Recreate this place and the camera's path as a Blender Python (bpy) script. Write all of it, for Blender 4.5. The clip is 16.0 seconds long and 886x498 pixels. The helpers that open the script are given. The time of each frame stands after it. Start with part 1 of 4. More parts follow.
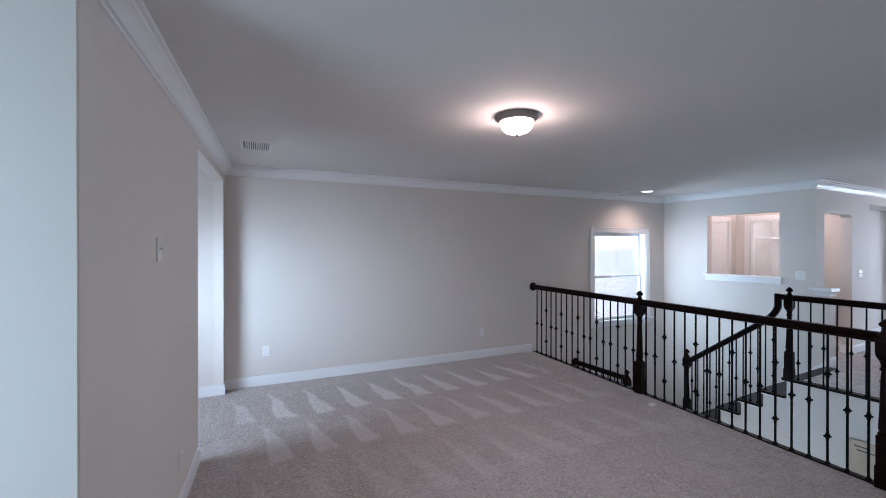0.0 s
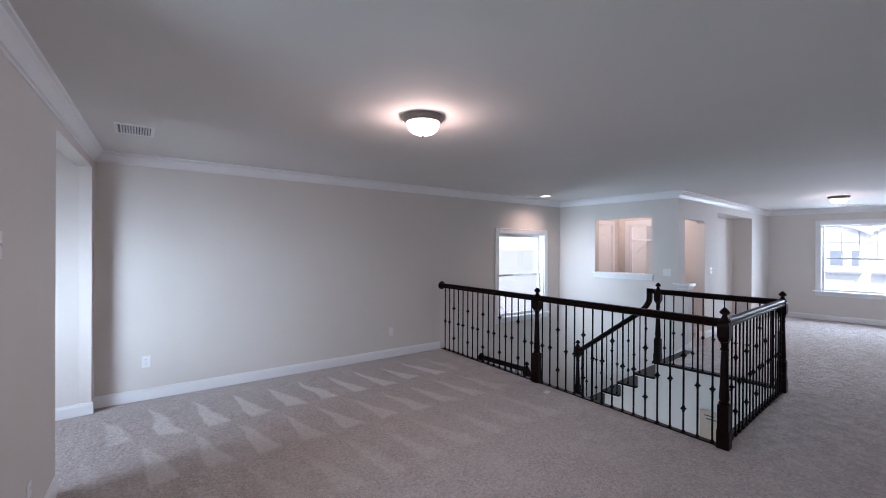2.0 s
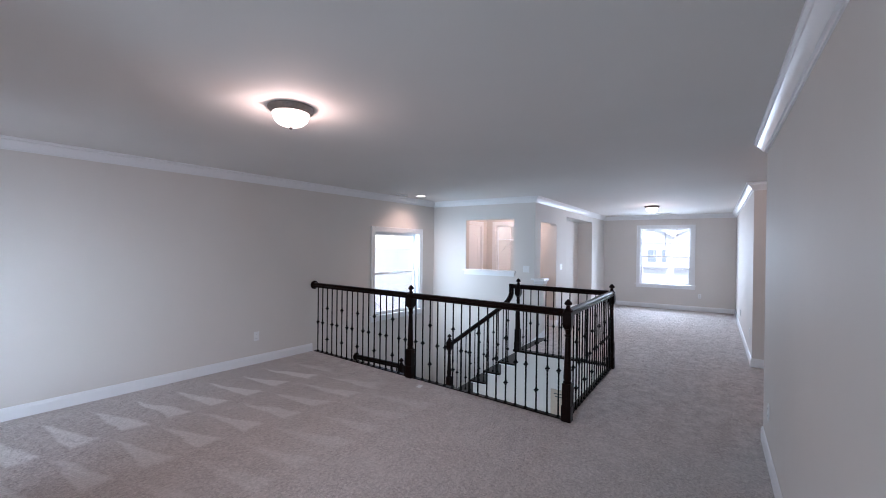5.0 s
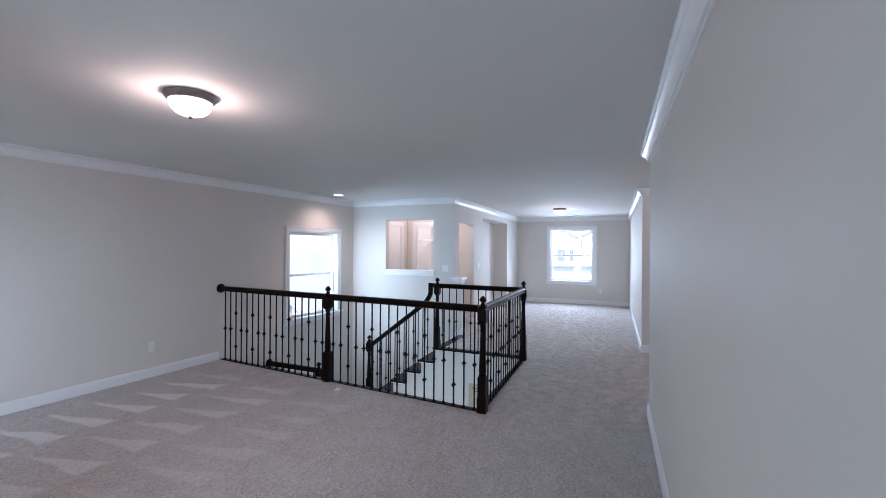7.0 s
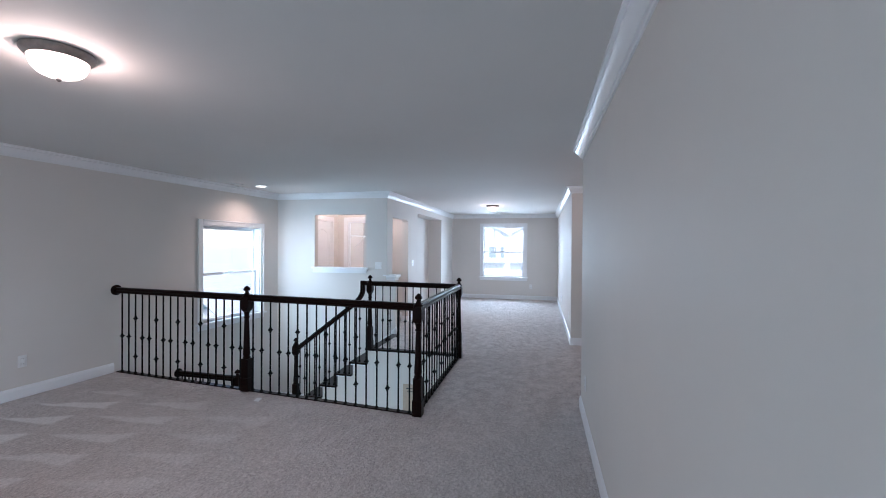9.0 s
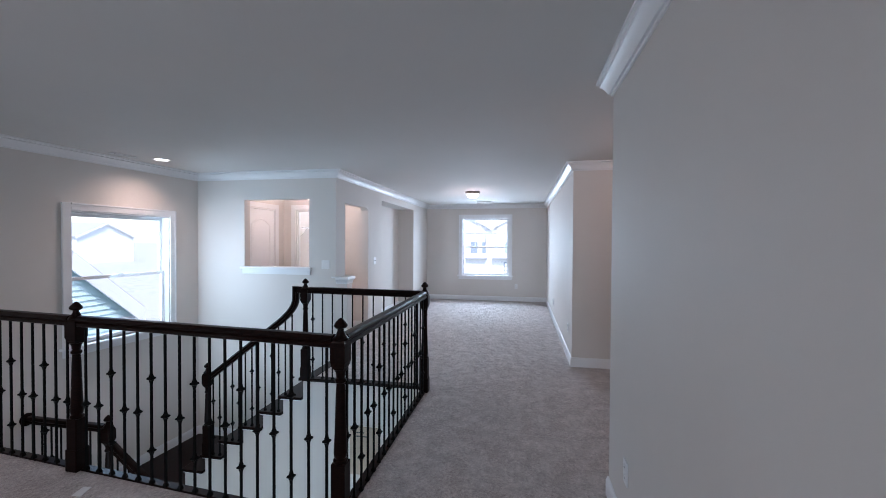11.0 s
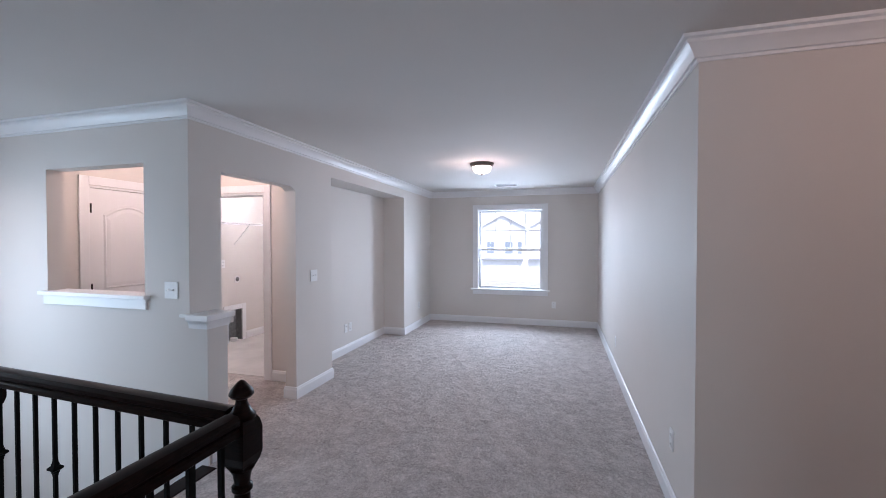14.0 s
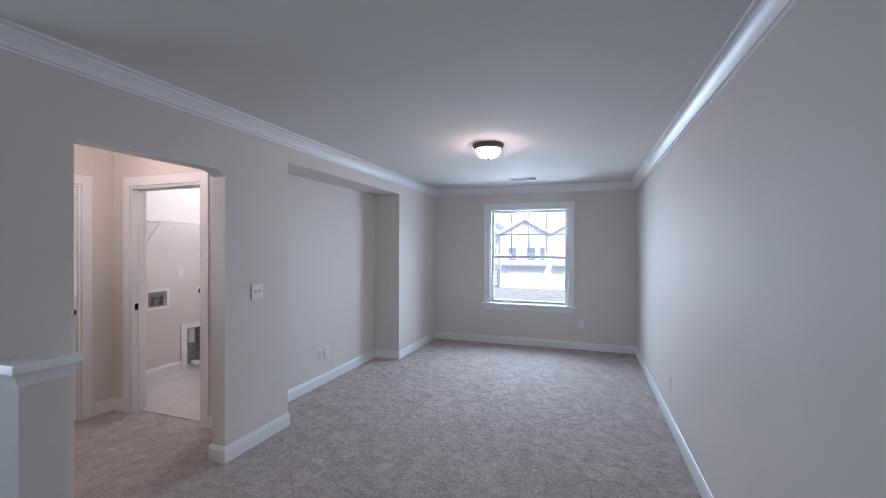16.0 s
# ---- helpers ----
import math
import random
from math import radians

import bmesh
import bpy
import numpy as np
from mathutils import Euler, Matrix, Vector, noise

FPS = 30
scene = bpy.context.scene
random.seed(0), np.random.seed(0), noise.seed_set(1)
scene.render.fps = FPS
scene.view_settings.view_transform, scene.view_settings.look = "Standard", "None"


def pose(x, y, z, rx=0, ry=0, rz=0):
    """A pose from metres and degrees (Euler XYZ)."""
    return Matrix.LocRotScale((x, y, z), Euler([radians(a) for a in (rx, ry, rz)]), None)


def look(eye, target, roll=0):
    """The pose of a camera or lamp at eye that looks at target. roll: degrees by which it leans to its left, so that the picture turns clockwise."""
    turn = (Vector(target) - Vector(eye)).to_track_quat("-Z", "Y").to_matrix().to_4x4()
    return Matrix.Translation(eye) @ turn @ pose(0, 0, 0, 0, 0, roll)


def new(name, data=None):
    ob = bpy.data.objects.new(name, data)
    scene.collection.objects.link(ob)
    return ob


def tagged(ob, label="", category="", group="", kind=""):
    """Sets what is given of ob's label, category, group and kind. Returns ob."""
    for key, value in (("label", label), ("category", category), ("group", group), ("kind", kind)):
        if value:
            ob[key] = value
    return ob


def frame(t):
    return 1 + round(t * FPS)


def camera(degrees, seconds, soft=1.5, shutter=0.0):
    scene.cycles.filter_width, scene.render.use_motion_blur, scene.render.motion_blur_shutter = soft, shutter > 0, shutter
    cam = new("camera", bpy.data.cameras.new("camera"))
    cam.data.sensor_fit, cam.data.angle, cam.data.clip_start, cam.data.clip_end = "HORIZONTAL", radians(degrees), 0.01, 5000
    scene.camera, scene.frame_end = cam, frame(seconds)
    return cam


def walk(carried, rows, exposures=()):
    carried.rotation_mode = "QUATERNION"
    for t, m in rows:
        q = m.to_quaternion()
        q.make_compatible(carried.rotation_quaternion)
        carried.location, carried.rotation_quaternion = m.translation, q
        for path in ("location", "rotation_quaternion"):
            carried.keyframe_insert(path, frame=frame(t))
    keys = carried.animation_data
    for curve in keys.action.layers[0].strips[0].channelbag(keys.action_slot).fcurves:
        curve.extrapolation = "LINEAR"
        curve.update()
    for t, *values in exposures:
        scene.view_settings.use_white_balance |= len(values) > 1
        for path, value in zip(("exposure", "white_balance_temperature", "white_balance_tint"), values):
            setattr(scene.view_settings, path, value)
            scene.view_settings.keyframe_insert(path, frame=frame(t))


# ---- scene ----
cam = camera(94.0, 16.0, 0.95)
PATH = [
    (0, (1.191, 1.235, 1.558), (2.126, 3.003, 1.552), 0.0),
    (0.5, (1.183, 1.227, 1.559), (2.208, 2.944, 1.553), 0.1),
    (1, (1.185, 1.222, 1.549), (2.297, 2.884, 1.55), 0.1),
    (1.5, (1.204, 1.214, 1.549), (2.406, 2.813, 1.55), 0.1),
    (2, (1.22, 1.197, 1.547), (2.503, 2.731, 1.543), 0.3),
    (2.5, (1.236, 1.184, 1.545), (2.595, 2.651, 1.54), 0.3),
    (3, (1.244, 1.185, 1.55), (2.673, 2.584, 1.542), 0.5),
    (3.5, (1.245, 1.183, 1.549), (2.742, 2.51, 1.544), 0.3),
    (4, (1.246, 1.178, 1.555), (2.808, 2.428, 1.548), 0.5),
    (6.5, (1.231, 1.122, 1.549), (3.037, 1.982, 1.544), 0.4),
    (7, (1.231, 1.114, 1.54), (3.078, 1.881, 1.538), 0.4),
    (7.5, (1.229, 1.11, 1.538), (3.11, 1.791, 1.536), 0.3),
    (8, (1.235, 1.105, 1.535), (3.137, 1.725, 1.533), 0.3),
    (8.5, (1.276, 1.138, 1.536), (3.198, 1.69, 1.53), 0.3),
    (9, (1.418, 1.19, 1.521), (3.365, 1.652, 1.508), 0.4),
    (11.5, (3.449, 1.332, 1.498), (5.413, 1.708, 1.463), 0.3),
    (12, (3.941, 1.311, 1.507), (5.903, 1.7, 1.473), 0.2),
    (12.5, (4.439, 1.305, 1.516), (6.392, 1.732, 1.486), 0.0),
    (13, (4.945, 1.298, 1.54), (6.884, 1.785, 1.505), 0.3),
    (13.5, (5.452, 1.331, 1.519), (7.385, 1.843, 1.486), -0.1),
    (14, (5.924, 1.342, 1.518), (7.846, 1.893, 1.482), 0.0),
    (14.5, (6.393, 1.377, 1.531), (8.302, 1.973, 1.494), 0.2),
    (15, (6.752, 1.389, 1.511), (8.65, 2.021, 1.484), 0.2),
    (15.5, (6.985, 1.411, 1.503), (8.879, 2.053, 1.49), -0.1),
    (16, (7.116, 1.415, 1.512), (9.007, 2.069, 1.504), 0.2),
]
walk(cam, [(t, look(eye, target, roll)) for t, eye, target, roll in PATH], [(0.0, 1.38, 5980, 18.5), (1.5, 1.33, 6180, 22), (3.0, 1.48, 6110, 22), (4.0, 1.52, 6110, 21.5), (6.5, 1.58, 5960, 20.5), (7.5, 1.62, 5810, 15.5), (9.0, 1.57, 5810, 15.5), (11.5, 1.38, 6050, 19.5), (12.5, 1.37, 6190, 22.5), (14.0, 1.3, 6200, 22.5), (15.0, 1.09, 6210, 23), (15.5, 1.03, 6190, 22), (16.0, 0.97, 6070, 19)])

# ---- build ----
# ---- plan, in metres ----
CEIL = 2.46
XA = -1.0                                       # west end of the two window bays
YS, YS2, YH = 0.81, 0.73, 3.79                  # south wall by the loft, south and north walls of the hall
XE, XP, XC0, XC1 = 13.57, 8.16, 5.52, 8.12      # east wall, wall with the pass-through, side corridor
XS1, YS0, YTOP = 7.03, 2.27, 3.63               # east and south edges of the stairwell, head of the stairs
RISE, RUN = 0.187, 0.245
LAND, LOW = -7 * RISE, -2.95                    # stair landing, floor of the lower storey
YL = YTOP + 0.02 + 6 * RUN                      # south edge of the landing
T = 0.12
NORTH = pose(1.2, 6.34, 0, 0, 0, -3.3) @ pose(-1.2, -6.34, 0)   # the north wall stands slightly askew to the hall
WEST = pose(1.02, 4.72, 0, 0, 0, -6.2) @ pose(-1.02, -4.72, 0)  # and so does the west wall
RAIL_A = pose(4.97, 2.25, 0, 0, 0, -4.9) @ pose(-4.97, -2.25, 0)


def north_y(x):
    return 6.34 - math.tan(radians(3.3)) * (x - 1.2)


# ---- light ----
world = bpy.data.worlds.new("sky")
scene.world = world
world.use_nodes = True
sky = world.node_tree.nodes.new("ShaderNodeTexSky")
sky.sky_type, sky.sun_disc = "NISHITA", False
sky.sun_elevation, sky.sun_rotation = radians(52), radians(239)
world.node_tree.links.new(sky.outputs[0], world.node_tree.nodes["Background"].inputs[0])
world.node_tree.nodes["Background"].inputs[1].default_value = 0.13
sun = new("sun", bpy.data.lights.new("sun", "SUN"))
sun.data.energy, sun.data.angle, sun.data.color = 2.5, radians(15), (1, 0.98, 0.95)
sun.matrix_world = look((0, 0, 30), (20, 12, 0))


def window_light(name, at, target, w, h, power, spread=140, colour=(0.6, 0.88, 1.0)):
    lamp = new(name, bpy.data.lights.new(name, "AREA"))
    lamp.data.shape, lamp.data.size, lamp.data.size_y, lamp.data.energy = "RECTANGLE", w, h, power
    lamp.data.color, lamp.data.spread = colour, radians(spread)
    lamp.matrix_world = look(at, target)
    return lamp


def bulb(name, at, power, radius=0.05, colour=(1.0, 0.74, 0.62)):
    lamp = new(name, bpy.data.lights.new(name, "POINT"))
    lamp.data.energy, lamp.data.shadow_soft_size, lamp.data.color = power, radius, colour
    lamp.location = at
    return lamp


LAMP1, LAMP2, LAMP3 = (2.96, 3.5), (10.86, 2.27), (6.77, -0.2)
window_light("hall_window_light", (XE + 0.55, 2.26, 1.6), (0, 2.3, -2.5), 1.3, 1.6, 52, 140, (0.67, 0.87, 1.0))
window_light("landing_window_light", (7.16, north_y(7.1) + 0.22, 1.15), (9.16, 4.2, 0.0), 1.3, 1.3, 15, 170, (0.63, 0.87, 1.0))
window_light("bay_window_light", (XA - 0.2, 4.6, 1.3), (1.5, 6.32, 0.98), 1.1, 0.9, 3.9, 44, (0.66, 0.88, 1.0))
window_light("bay_sky_light", (XA - 0.16, 4.6, 1.35), (2.2, 5.4, -0.2), 1.2, 1.2, 12, 120, (0.7, 0.88, 1.0))
window_light("near_window_light", (XA - 0.2, 1.8, 1.35), (1.2, 2.7, 0.8), 1.1, 1.4, 12.5, 120, (0.62, 0.89, 1.0))
# added fill lamp, no window known there; brightens the white stairwell walls
window_light("stairwell_fill_light", (4.75, 4.0, LOW + 1.5), (8, 3.4, LOW + 1.6), 1.6, 1.8, 5)
bulb("loft_bulb", (LAMP1[0], LAMP1[1], CEIL - 0.11), 4.2)
bulb("hall_bulb", (LAMP2[0], LAMP2[1], CEIL - 0.11), 3.9)
# unseen point lamps without fixtures, added to brighten vestibule and laundry
bulb("vestibule_fill", (9.0, 4.75, CEIL - 0.13), 7.5, colour=(1.0, 0.79, 0.68))
bulb("laundry_fill", (11.0, 5.2, CEIL - 0.13), 18, colour=(1.0, 0.97, 0.97))
bulb("corridor_bulb", (LAMP3[0], LAMP3[1], CEIL - 0.11), 6.5)


def downlight(name, at, power, size, radius, colour=(1.0, 0.74, 0.6)):
    lamp = new(name, bpy.data.lights.new(name, "SPOT"))
    lamp.data.energy, lamp.data.spot_size, lamp.data.spot_blend = power, radians(size), 1.0
    lamp.data.shadow_soft_size, lamp.data.color = radius, colour
    lamp.location = at
    return lamp


downlight("recessed_bulb", (7.17, 5.55, CEIL - 0.02), 16, 150, 0.06)
downlight("loft_bowl_light", (LAMP1[0], LAMP1[1], CEIL - 0.15), 13, 165, 0.1, (1.0, 0.8, 0.7))
downlight("hall_bowl_light", (LAMP2[0], LAMP2[1], CEIL - 0.15), 6, 165, 0.1, (1.0, 0.8, 0.7))


# ---- materials ----
class Nodes:
    """Short hand for node trees."""

    def __init__(self, name, rough=0.5, metal=0.0):
        self.m = bpy.data.materials.new(name)
        self.m.use_nodes = True
        self.t = self.m.node_tree
        self.b = self.t.nodes["Principled BSDF"]
        self.b.inputs["Roughness"].default_value, self.b.inputs["Metallic"].default_value = rough, metal
        self.co = self.t.nodes.new("ShaderNodeTexCoord").outputs["Object"]

    def put(self, a, b):
        if hasattr(a, "is_linked"):
            self.t.links.new(a, b)
        else:
            b.default_value = a

    def world(self):
        return self.t.nodes.new("ShaderNodeNewGeometry").outputs["Position"]

    def noise(self, scale, detail=2.0, rough=0.5, co=None):
        n = self.t.nodes.new("ShaderNodeTexNoise")
        n.inputs["Scale"].default_value, n.inputs["Detail"].default_value, n.inputs["Roughness"].default_value = scale, detail, rough
        self.t.links.new(co or self.world(), n.inputs["Vector"])
        return n.outputs["Fac"]

    def math(self, op, a, b=0.0, c=0.0, clamp=False):
        n = self.t.nodes.new("ShaderNodeMath")
        n.operation, n.use_clamp = op, clamp
        for i, v in enumerate((a, b, c)):
            self.put(v, n.inputs[i])
        return n.outputs[0]

    def ramp(self, value, stops):
        n = self.t.nodes.new("ShaderNodeValToRGB")
        while len(n.color_ramp.elements) < len(stops):
            n.color_ramp.elements.new(0.5)
        for e, (p, c) in zip(n.color_ramp.elements, stops):
            e.position, e.color = p, (*c, 1)
        self.t.links.new(value, n.inputs[0])
        return n.outputs[0]

    def mix(self, fac, a, b):
        n = self.t.nodes.new("ShaderNodeMix")
        n.data_type = "RGBA"
        for v, i in ((fac, 0), (a, 6), (b, 7)):
            if isinstance(v, tuple):
                v = (*v, 1)
            self.put(v, n.inputs[i])
        return n.outputs[2]

    def colour(self, c):
        self.put((*c, 1) if isinstance(c, tuple) else c, self.b.inputs["Base Color"])
        return self

    def bump(self, height, strength, distance):
        n = self.t.nodes.new("ShaderNodeBump")
        n.inputs["Strength"].default_value, n.inputs["Distance"].default_value = strength, distance
        self.t.links.new(height, n.inputs["Height"])
        self.t.links.new(n.outputs[0], self.b.inputs["Normal"])
        return self


def painted(name, a, b, rough, grain=220.0, strength=0.12):
    n = Nodes(name, rough)
    n.colour(n.ramp(n.noise(0.9, 3.0), [(0.3, a), (0.7, b)]))
    n.put(n.math("MULTIPLY_ADD", n.noise(7.0), 0.12, rough - 0.06), n.b.inputs["Roughness"])
    n.bump(n.math("ADD", n.noise(grain, 2.0), n.math("MULTIPLY", n.noise(6.0), 0.5)), strength, 0.001)
    return n.m


def carpet():
    n = Nodes("carpet", 0.95)
    sep = n.t.nodes.new("ShaderNodeSeparateXYZ")
    n.t.links.new(n.world(), sep.inputs[0])
    x, y = sep.outputs[0], sep.outputs[1]
    # wedges that the vacuum cleaner left along the north wall
    d = n.math("SUBTRACT", n.math("MULTIPLY_ADD", x, -0.0577, 6.41), y)
    rows = n.math("MULTIPLY", n.math("ADD", n.math("SUBTRACT", d, 0.24), n.math("MULTIPLY", n.math("SUBTRACT", n.noise(2.2), 0.5), 0.3)), 1.22)
    row, g = n.math("FLOOR", rows), n.math("FRACT", rows)
    s = n.math("FRACT", n.math("ADD", n.math("MULTIPLY_ADD", n.math("SUBTRACT", x, 1.68), 2.9, n.math("MULTIPLY", row, 0.37)), n.math("MULTIPLY", n.noise(1.7), 0.5)))
    wedge = n.math("MULTIPLY", n.math("MULTIPLY", n.math("SUBTRACT", n.math("MULTIPLY", g, 0.66), s), 11.0, clamp=True), n.math("MULTIPLY", s, 14.0, clamp=True))
    wedge = n.math("MULTIPLY", wedge, n.math("MULTIPLY", n.math("SUBTRACT", 1.0, g), 12.0, clamp=True))
    wedge = n.math("MULTIPLY", wedge, n.math("MULTIPLY_ADD", row, -0.34, 0.97, clamp=True))
    wedge = n.math("MULTIPLY", wedge, n.math("MULTIPLY", n.math("SUBTRACT", d, 0.22), 12.0, clamp=True))
    wedge = n.math("MULTIPLY", wedge, n.math("MULTIPLY", n.math("SUBTRACT", 4.9, x), 3.0, clamp=True))
    wedge = n.math("MULTIPLY", wedge, n.math("MULTIPLY", n.math("SUBTRACT", x, 1.0), 2.0, clamp=True))
    # broad lanes of brushed pile, lying this way and that
    lane = n.math("SINE", n.math("ADD", n.math("MULTIPLY_ADD", x, 9.0, n.math("MULTIPLY", y, 3.5)), n.math("MULTIPLY", n.noise(0.8), 9.0)))
    lane = n.math("MULTIPLY", n.math("MULTIPLY_ADD", lane, 2.0, 0.5, clamp=True), n.math("MULTIPLY", n.math("SUBTRACT", 5.0, x), 1.0, clamp=True))
    brushed = n.math("MULTIPLY_ADD", n.math("SUBTRACT", n.noise(4.2, 6.0, 0.66), 0.5), 7.5, 0.5, clamp=True)
    pile = n.noise(120.0, 4.0, 0.75)
    tuft = n.noise(46.0, 5.0, 0.75)
    fold = n.math("ABSOLUTE", n.math("SUBTRACT", n.noise(11.0, 4.0, 0.6), 0.5))
    fold = n.math("SUBTRACT", 1.0, n.math("MULTIPLY", fold, 22.0, clamp=True))
    tone = n.math("ADD", n.math("MULTIPLY", pile, 0.4), n.math("MULTIPLY", tuft, 0.6))
    c = n.ramp(tone, [(0.37, (0.27, 0.232, 0.217)), (0.5, (0.52, 0.457, 0.435)), (0.63, (0.76, 0.695, 0.668))])
    trodden = n.math("MULTIPLY_ADD", n.math("SUBTRACT", x, 4.4, clamp=True), 0.12, 0.16)
    c = n.mix(n.math("MULTIPLY", brushed, trodden), c, (0.80, 0.73, 0.70))
    c = n.mix(n.math("MULTIPLY", n.math("MULTIPLY", fold, tuft), 0.42), c, (0.12, 0.10, 0.095))
    clump = n.math("MULTIPLY_ADD", n.math("SUBTRACT", n.noise(9.0, 3.0, 0.6), 0.5), 6.0, 0.4, clamp=True)
    c = n.mix(n.math("MULTIPLY", clump, n.math("MULTIPLY_ADD", n.math("SUBTRACT", x, 4.4, clamp=True), 0.3, 0.05)), c, (0.27, 0.23, 0.215))
    c = n.mix(n.math("MULTIPLY", lane, 0.09), c, (0.56, 0.52, 0.50))
    c = n.mix(n.math("MULTIPLY", n.math("MULTIPLY", wedge, n.math("MULTIPLY_ADD", tuft, 1.6, 0.05, clamp=True)), 0.85), c, (0.84, 0.81, 0.79))
    n.colour(c)
    n.put(0.25, n.b.inputs["Sheen Weight"])
    n.bump(n.math("ADD", n.math("MULTIPLY", pile, 0.5), n.math("ADD", tuft, n.math("SUBTRACT", n.math("MULTIPLY", brushed, 0.5), n.math("MULTIPLY", clump, 0.6)))), 1.0, 0.017)
    return n.m


def stained_wood():
    n = Nodes("dark_stained_wood", 0.28)
    mp = n.t.nodes.new("ShaderNodeMapping")
    mp.inputs["Scale"].default_value = (5, 5, 40)
    n.t.links.new(n.co, mp.inputs[0])
    g = n.noise(6.0, 5.0, 0.6, mp.outputs[0])
    n.colour(n.ramp(g, [(0.3, (0.0025, 0.0014, 0.0012)), (0.7, (0.014, 0.0046, 0.0034))]))
    n.put(n.math("MULTIPLY_ADD", g, 0.1, 0.26), n.b.inputs["Roughness"])
    n.b.inputs["Specular IOR Level"].default_value = 0.1
    n.bump(g, 0.06, 0.0005)
    return n.m


def plain(name, c, rough, metal=0.0, wear=0.15, scale=30.0):
    n = Nodes(name, rough, metal)
    dark = tuple(v * (1 - wear) for v in c)
    n.colour(n.ramp(n.noise(scale, 3.0), [(0.3, dark), (0.7, c)]))
    n.put(n.math("MULTIPLY_ADD", n.noise(scale * 2), 0.1, rough - 0.05), n.b.inputs["Roughness"])
    return n.m


def glass():
    m = bpy.data.materials.new("window_glass")
    m.use_nodes = True
    t = m.node_tree
    t.nodes.remove(t.nodes["Principled BSDF"])
    clear, gloss, mix, fres = [t.nodes.new("ShaderNode" + k) for k in ("BsdfTransparent", "BsdfGlossy", "MixShader", "Fresnel")]
    gloss.inputs["Roughness"].default_value = 0.01
    fres.inputs["IOR"].default_value = 1.3
    for a, b in ((fres.outputs[0], mix.inputs[0]), (clear.outputs[0], mix.inputs[1]), (gloss.outputs[0], mix.inputs[2]), (mix.outputs[0], t.nodes["Material Output"].inputs[0])):
        t.links.new(a, b)
    return m


def glow(name, c, strength):
    n = Nodes(name, 0.4)
    n.colour((0.9, 0.88, 0.85))
    n.b.inputs["Emission Color"].default_value, n.b.inputs["Emission Strength"].default_value = (*c, 1), strength
    return n.m


PAINT = painted("wall_paint", (0.640, 0.603, 0.570), (0.670, 0.633, 0.600), 0.7)
CEILING = painted("ceiling_paint", (0.665, 0.645, 0.625), (0.695, 0.675, 0.655), 0.85)
TRIM = painted("trim_paint", (0.76, 0.765, 0.78), (0.80, 0.805, 0.815), 0.38, 90.0, 0.05)
CARPET = carpet()
VINYL = plain("vinyl_floor", (0.60, 0.57, 0.55), 0.35, 0, 0.2, 4.0)
DARK = stained_wood()
IRON = plain("black_iron", (0.006, 0.0055, 0.0055), 0.5, 0.0, 0.4, 60.0)
BRONZE = plain("bronze", (0.22, 0.175, 0.155), 0.42, 0.1, 0.3, 40.0)
PLASTIC = plain("white_plastic", (0.80, 0.80, 0.80), 0.35, 0, 0.05)
SLOT = plain("socket_slot", (0.10, 0.10, 0.10), 0.5)
STEEL = plain("galvanised_steel", (0.42, 0.43, 0.44), 0.35, 0.8, 0.3, 25.0)
VINYL_FRAME = plain("window_vinyl", (0.83, 0.84, 0.85), 0.35, 0, 0.04)
GLASS = glass()
IRON.node_tree.nodes["Principled BSDF"].inputs["Specular IOR Level"].default_value = 0.08
SHADE = glow("lit_glass_shade", (1.0, 0.86, 0.78), 1.6)
CAN_GLOW = glow("lit_bulb_face", (1.0, 0.92, 0.86), 2.0)
SIDING = plain("pale_siding", (0.62, 0.80, 0.82), 0.6, 0, 0.08, 3.0)
SIDING_GREY = plain("grey_siding", (0.72, 0.74, 0.75), 0.6, 0, 0.1, 3.0)
SHINGLE = plain("roof_shingle", (0.40, 0.43, 0.47), 0.9, 0, 0.4, 20.0)
PAVING = plain("concrete_paving", (0.44, 0.44, 0.44), 0.9, 0, 0.3, 8.0)
LAWN = plain("lawn", (0.46, 0.47, 0.43), 0.95, 0, 0.4, 2.0)
PANE_DARK = plain("dark_pane", (0.26, 0.31, 0.36), 0.2)
CAR_PAINT = plain("car_paint", (0.03, 0.035, 0.04), 0.3, 0.3)


# ---- mesh helpers ----
def box(bm, x0, y0, z0, x1, y1, z1, bevel=0.0):
    r = bmesh.ops.create_cube(bm, size=1, matrix=Matrix.LocRotScale(((x0 + x1) / 2, (y0 + y1) / 2, (z0 + z1) / 2), None, (abs(x1 - x0), abs(y1 - y0), abs(z1 - z0))))
    if bevel:
        edges = list({e for v in r["verts"] for e in v.link_edges})
        bmesh.ops.bevel(bm, geom=edges, offset=bevel, segments=2, affect="EDGES", profile=0.6)
    return bm


def slab(x0, y0, z0, x1, y1, z1, bevel=0.0):
    return box(bmesh.new(), x0, y0, z0, x1, y1, z1, bevel)


def turned(bm, at, rings, n=16):
    """A turned shape on a vertical axis: rings of (radius, height)."""
    loops = []
    for r, z in rings:
        loops.append([bm.verts.new((at[0] + r * math.cos(2 * math.pi * (i + 0.5) / n), at[1] + r * math.sin(2 * math.pi * (i + 0.5) / n), at[2] + z)) for i in range(n)])
    for a, b in zip(loops, loops[1:]):
        for i in range(n):
            bm.faces.new((a[i], a[(i + 1) % n], b[(i + 1) % n], b[i]))
    bm.faces.new(loops[0][::-1])
    bm.faces.new(loops[-1])
    return bm


